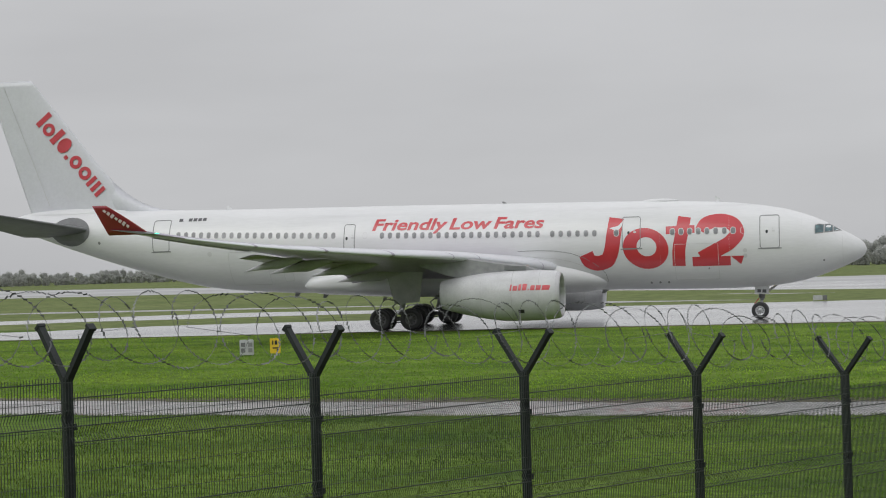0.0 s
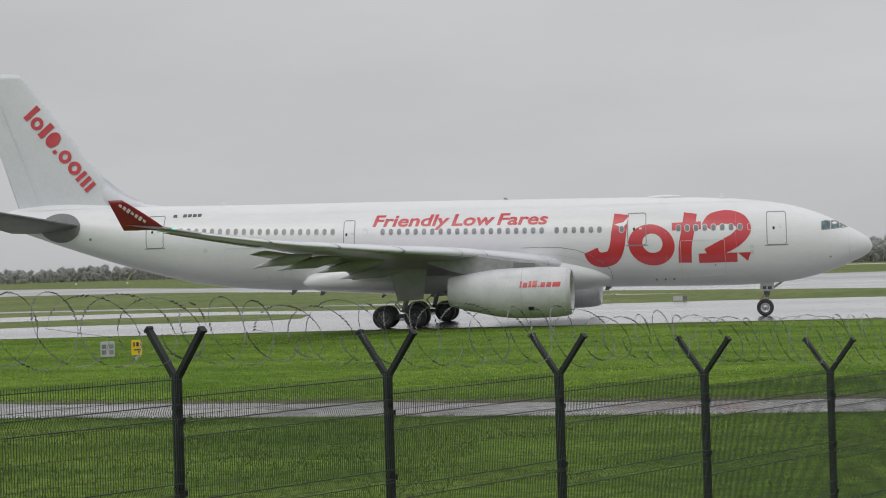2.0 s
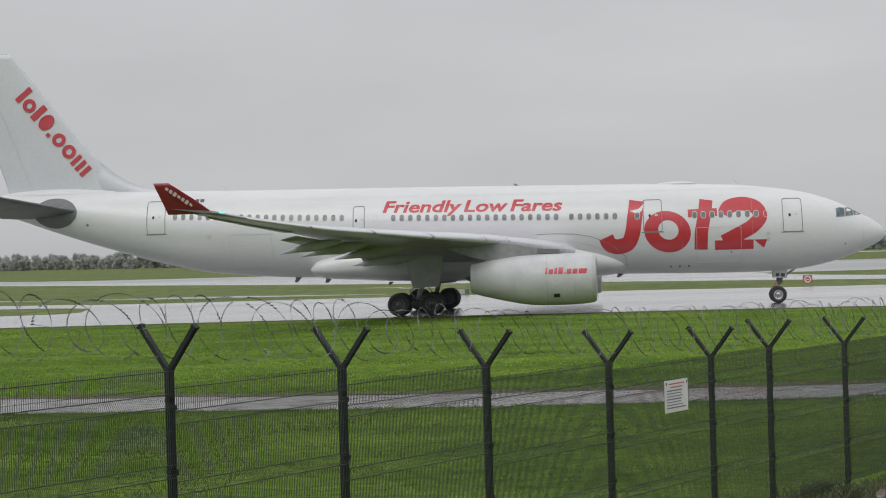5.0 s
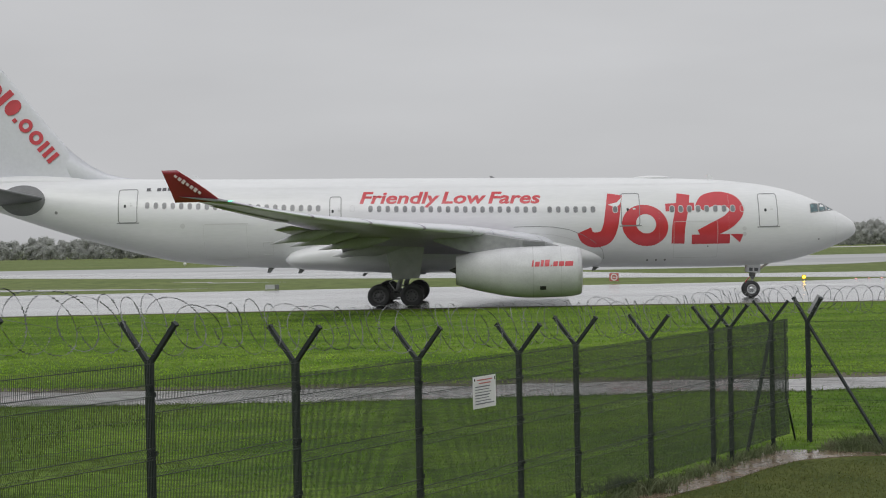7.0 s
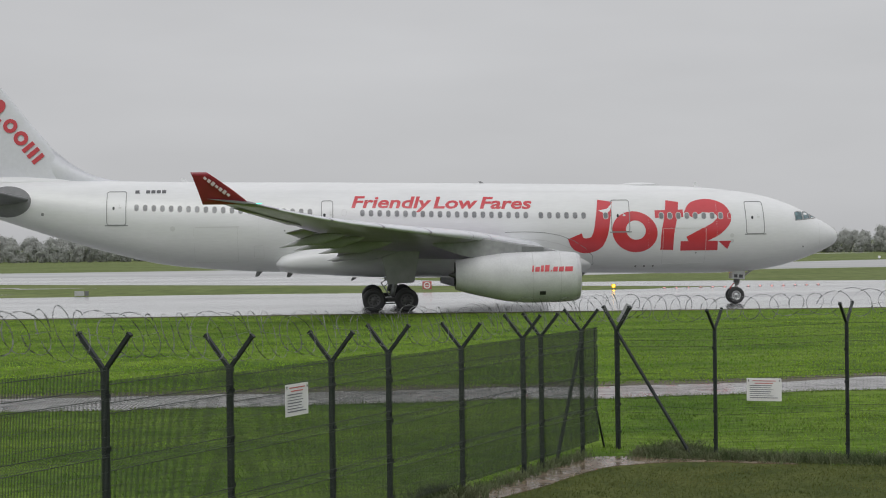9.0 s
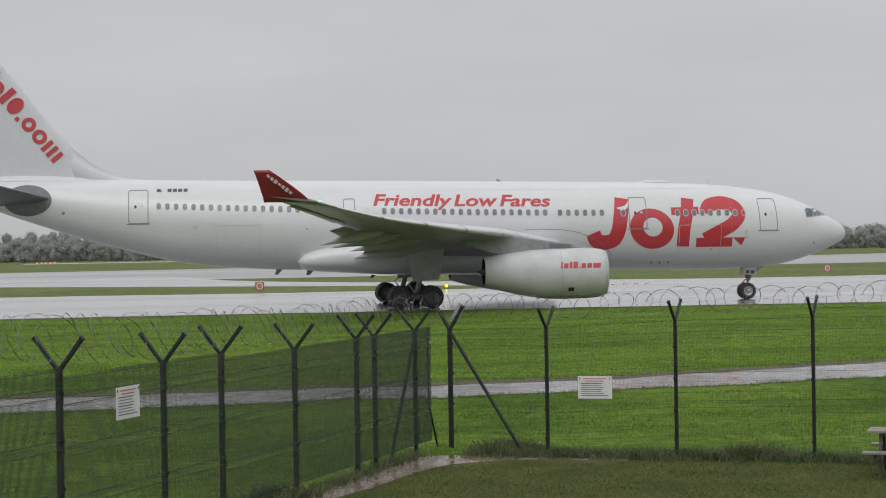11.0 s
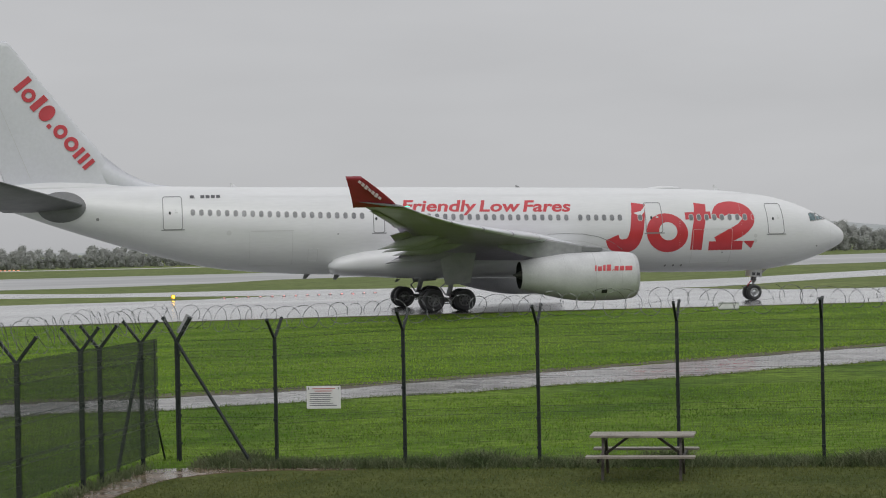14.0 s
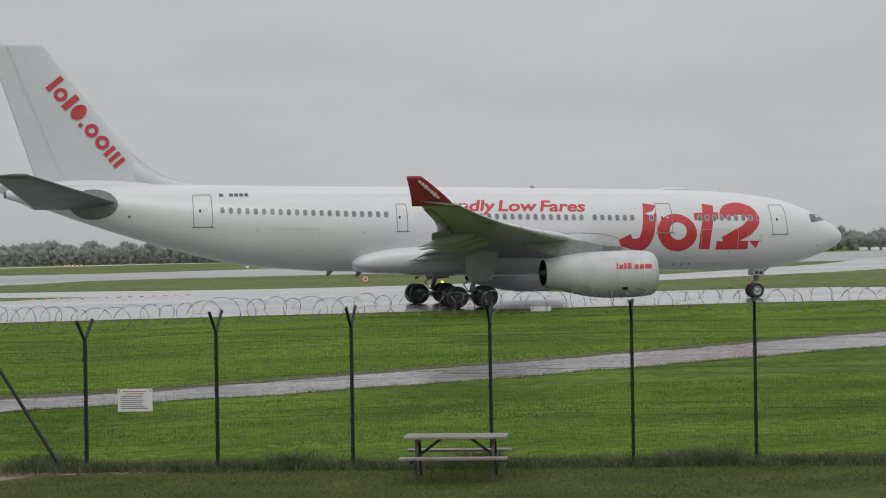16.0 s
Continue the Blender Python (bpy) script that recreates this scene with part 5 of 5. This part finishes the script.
def woods():
    """Rows of trees, each a trunk and lobes of many small leaf clumps round a core, all in the haze-pale colour."""
    rnd = random.Random(11)
    v, f, tv, tf = [], [], [], []
    az = -40.0
    while az < 42:
        r = woods_at(az)
        swell = 0.92 + 0.30 * noise.noise(Vector((az * 0.45, 2.0, 0))) + 0.16 * noise.noise(Vector((az * 1.6, 5.0, 0)))
        for row in range(3):
            rr = r + 15 * row + rnd.uniform(-5, 5)
            h = woods_height(az) * (0.66, 0.86, 1.04)[row] * swell * rnd.uniform(0.88, 1.08)
            a = radians(az + rnd.uniform(-0.15, 0.15))
            x, y = rr * math.sin(a), rr * math.cos(a)
            w = h * rnd.uniform(0.36, 0.50)
            k = len(tv)
            b = rod((x, y, -0.1), (x, y, h * 0.5), 0.16, 0.08, 5)
            tv += b[0]
            tf += [tuple(i + k for i in q) for q in b[1]]
            for zz in (0.14, 0.30, 0.46, 0.58, 0.68, 0.76):
                lr = h * rnd.uniform(0.19, 0.26)
                ic = Vector((x + rnd.uniform(-0.8, 0.8) * w * (1.15 - zz), y + rnd.uniform(-0.5, 0.5) * w, max(lr * 0.5, h * zz * rnd.uniform(0.94, 1.04))))
                k = len(v)
                v += [ic + p * lr * 0.76 for p in ICO_V]
                f += [(k + a_, k + b_, k + c_) for a_, b_, c_ in ICO_F]
                for _ in range(95):
                    p = Vector((rnd.gauss(0, 1), rnd.gauss(0, 1), rnd.gauss(0, 0.8))).normalized() * lr * rnd.uniform(0.62, 1.06)
                    c = ic + p
                    c.z = max(0.15, c.z)
                    s = rnd.uniform(0.13, 0.30)
                    out = Vector((rnd.gauss(0, 0.6), rnd.gauss(0, 0.6), 0.7)).normalized()
                    d1 = out.cross(Vector((rnd.uniform(-1, 1), rnd.uniform(-1, 1), rnd.uniform(-1, 1)))).normalized() * s
                    d2 = out.cross(d1).normalized() * s * 0.8
                    k = len(v)
                    v += [c - d1, c + d2, c + d1, c - d2 * 0.7]
                    f.append((k, k + 1, k + 2, k + 3))
        az += 2.7 / r * 57.3
    part("distant_trees", (v, f), LEAF, None, "belt of trees and hedges beyond the runway, pale with painted haze", category="trees", kind="stuff")
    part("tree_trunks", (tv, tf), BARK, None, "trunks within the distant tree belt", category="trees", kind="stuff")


woods()


def ridge():
    v, f = [], []
    n = 80
    for i in range(n + 1):
        az = radians(-50 + 100 * i / n)
        d = 2600
        h = 3 + 4 * max(0, noise.noise(Vector((i * 0.09, 1, 0)))) + 34 * math.exp(-(((-50 + 100 * i / n) - 26) / 5) ** 2)
        for q, zz in ((0, 0), (300, h * 0.75), (700, h), (1400, 0)):
            v.append(((d + q) * math.sin(az), (d + q) * math.cos(az), zz))
    for i in range(n):
        for k in range(3):
            f.append((4 * i + k, 4 * i + 4 + k, 4 * i + 5 + k, 4 * i + 1 + k))
    part("distant_hills", (v, f), HILL, None, "low hills on the horizon, painted pale for mist", smooth=True, category="hill", kind="structure")


# pale grey carries the mist over the far hills
HILL = mat("haze_painted_hill", (0.33, 0.35, 0.355), 0.9, color2=(0.37, 0.39, 0.39), scale=0.004, fine=0.1)
ridge()


def right_of_run_b(x, y):
    return (x - 7.12) * 5.25 + (y - 35.46) * 11.41 < -0.6  # lawn side of the far run


def on_lawn(x, y):
    ux, uy = 0.446, 0.895
    east = (x - 3.25) * uy - (y - 33.35) * ux > 0.0
    return east and (right_of_run_b(x, y) if x > 5.5 else y < 35.6)


def grow():
    ground = bpy.data.objects["ground"]
    ground.data.materials.append(LAWN)
    for q in ground.data.polygons:
        if -30 < q.center.x < 50 and q.center.y < 37 and on_lawn(q.center.x, q.center.y):
            q.material_index = 2
    rnd = random.Random(21)
    lawn, rough, far, weeds, tufts = [], [], [], [], []
    while len(lawn) < 42000:
        x, y = rnd.uniform(0.5, 25), rnd.uniform(25.5, 36)
        if on_lawn(x, y) and (x > 8.4 or not edge(((0, 27), (1.4, 28.6), (3.2, 31.5), (5, 34.4), (8.5, 34.2)), x) - 0.1 < y < edge(((0, 28), (1.4, 29.7), (3.2, 33.0), (4.8, 36.0), (8.5, 34.4)), x) + 0.1):
            lawn.append((x, y))
    while len(rough) < 130000:
        x, y = rnd.uniform(-26, 34), rnd.uniform(26, 49)
        if not on_lawn(x, y) and y < edge(((-31, 49.4), (-18, 48.5), (-5, 48.3), (8, 49.6), (18, 51.5), (43, 60.4)), x) - 0.1:
            rough.append((x, y))
    while len(far) < 150000:
        y = 52 + 56 * rnd.random() ** 1.5
        x = rnd.uniform(-0.62 * y - 6, 0.72 * y + 6)
        if edge(((-60, 58), (-35, 55), (-20, 53.5), (-5.4, 52.6), (0, 53.2), (10, 53.6), (20, 57), (49, 69), (120, 99.5)), x) + 0.3 < y < edge(TAXI_NEAR, x, 0.5, 1.0) - 0.15:
            far.append((x, y))
    for i in range(16000):
        t = rnd.uniform(-0.13, 1.25)
        x, y = 7.12 + 11.41 * t, 35.46 - 5.25 * t
        q = rnd.gauss(0.0, 0.22)
        if noise.noise(Vector((x * 0.8, 3.3, 0))) > -0.45 or rnd.random() < 0.35:
            weeds.append((x + 0.418 * q, y + 0.908 * q))
    for i in range(2500):
        t = rnd.random()
        weeds.append((-1.2 + 5.9 * t + rnd.gauss(0, 0.12), 24.4 + 11.7 * t + rnd.gauss(0, 0.12)))
    for cx, cy in ((13.9, 32.55), (17.3, 30.9), (18.0, 30.6), (10.7, 34.0), (1.7, 30.4), (6.5, 36.2)):
        for i in range(500):
            tufts.append((cx + rnd.gauss(0, 0.3), cy + rnd.gauss(0, 0.14)))
    near_edge = ((-60, 51), (-31, 49.4), (-18, 48.5), (-5, 48.3), (1, 49.1), (8, 49.6), (18, 51.5), (43, 60.4))
    far_edge = ((-60, 58.6), (-35, 55.6), (-20, 54.2), (-5.4, 53.4), (0, 54.2), (10, 54.5), (20, 57.8), (49, 69.8))
    fringe, clumps = [], []
    for i in range(15000):
        x = rnd.uniform(-34, 42)
        ragged = 0.35 * noise.noise(Vector((x * 1.3, 8.0, 0)))
        fringe.append((x, edge(near_edge, x, 0.55, 17.0) + ragged + rnd.gauss(-0.15, 0.22)) if i % 3 else (x, edge(far_edge, x, 0.5, 31.0) + ragged + rnd.gauss(0.5, 0.3)))
    for i in range(420):
        if i % 2:
            cx, cy = rnd.uniform(-24, 32), rnd.uniform(37, 47.5)
        else:
            cy = rnd.uniform(60, 103)
            cx = rnd.uniform(-0.58 * cy, 0.66 * cy)
            if cy < edge(far_edge, cx) + 2:
                continue
        wide = rnd.uniform(0.2, 0.7)
        clumps += [(cx + rnd.gauss(0, wide), cy + rnd.gauss(0, 0.25)) for _ in range(45)]
    blades("road_fringe", fringe, "ragged dark grass along the road edge", DARK_BLADE, 0.035, 0.10, 0.008)
    blades("grass_tufts", clumps, "darker tufts scattered in the wet grass", DARK_BLADE, 0.03, 0.075, 0.009)
    blades("lawn_grass", lawn, "short mown lawn grass", LAWN_BLADE, 0.025, 0.065, 0.007)
    shade = [p for p in rough if p[0] + 5 * noise.noise(Vector((p[0] * 0.15, p[1] * 0.3, 0))) < -8.5]
    rough = [p for p in rough if p[0] + 5 * noise.noise(Vector((p[0] * 0.15, p[1] * 0.3, 0))) >= -8.5]
    blades("airfield_grass", rough, "wet unmown grass behind the fence", BLADE, 0.035, 0.09, 0.008)
    blades("airfield_grass", shade, "longer, darker wet grass behind the fence", DARK_BLADE, 0.04, 0.10, 0.008)
    blades("airfield_grass", far, "bright wet grass beside the taxiway", FAR_BLADE, 0.035, 0.09, 0.018)
    blades("fence_weeds", weeds, "rough dark weeds along the fence foot", WEED, 0.06, 0.24, 0.010, lean=0.6)
    blades("fence_weeds", tufts, "tall weed tufts against the fence", WEED, 0.14, 0.36, 0.012, lean=0.6)


DARK_BLADE = mat("dark_grass_blades", (0.062, 0.110, 0.018), 0.6, color2=(0.140, 0.190, 0.030), scale=0.34, fine=0.45, spec=0.10, ramp_at=(0.36, 0.64), stretch=(0.55, 1, 1), through_light=0.4)
LAWN_BLADE = mat("lawn_blades", (0.095, 0.120, 0.036), 0.6, color2=(0.170, 0.180, 0.060), scale=0.7, fine=0.35, spec=0.15, through_light=0.4)
grow()



def aircraft_at(t):
    u = t - 8.0
    x = 0.001143 * u**3 + 0.089518 * u**2 + 5.563103 * u - 2.497958
    y = -0.001107 * u**3 - 0.040024 * u**2 + 0.147442 * u + 119.556607
    h = -0.001805 * u**3 - 0.017347 * u**2 - 0.793492 * u + 0.310577
    return x, y, h


def motions():
    """The taxiing aircraft and its rolling wheels."""
    rows = []
    for i in range(33):
        x, y, h = aircraft_at(i * 0.5)
        rows.append((i * 0.5, pose(x, y, 0.012, 0, 0, h)))
    walk(AIRCRAFT, rows)
    run = [0.0]
    for i in range(160):
        a, b = aircraft_at(i * 0.1), aircraft_at(i * 0.1 + 0.1)
        run.append(run[-1] + math.hypot(b[0] - a[0], b[1] - a[1]))
    for wheel, place, r in WHEELS:
        walk(wheel, [(i * 0.1, pose(*place, 0, math.degrees(run[i] / r), 0)) for i in range(161)])


motions()
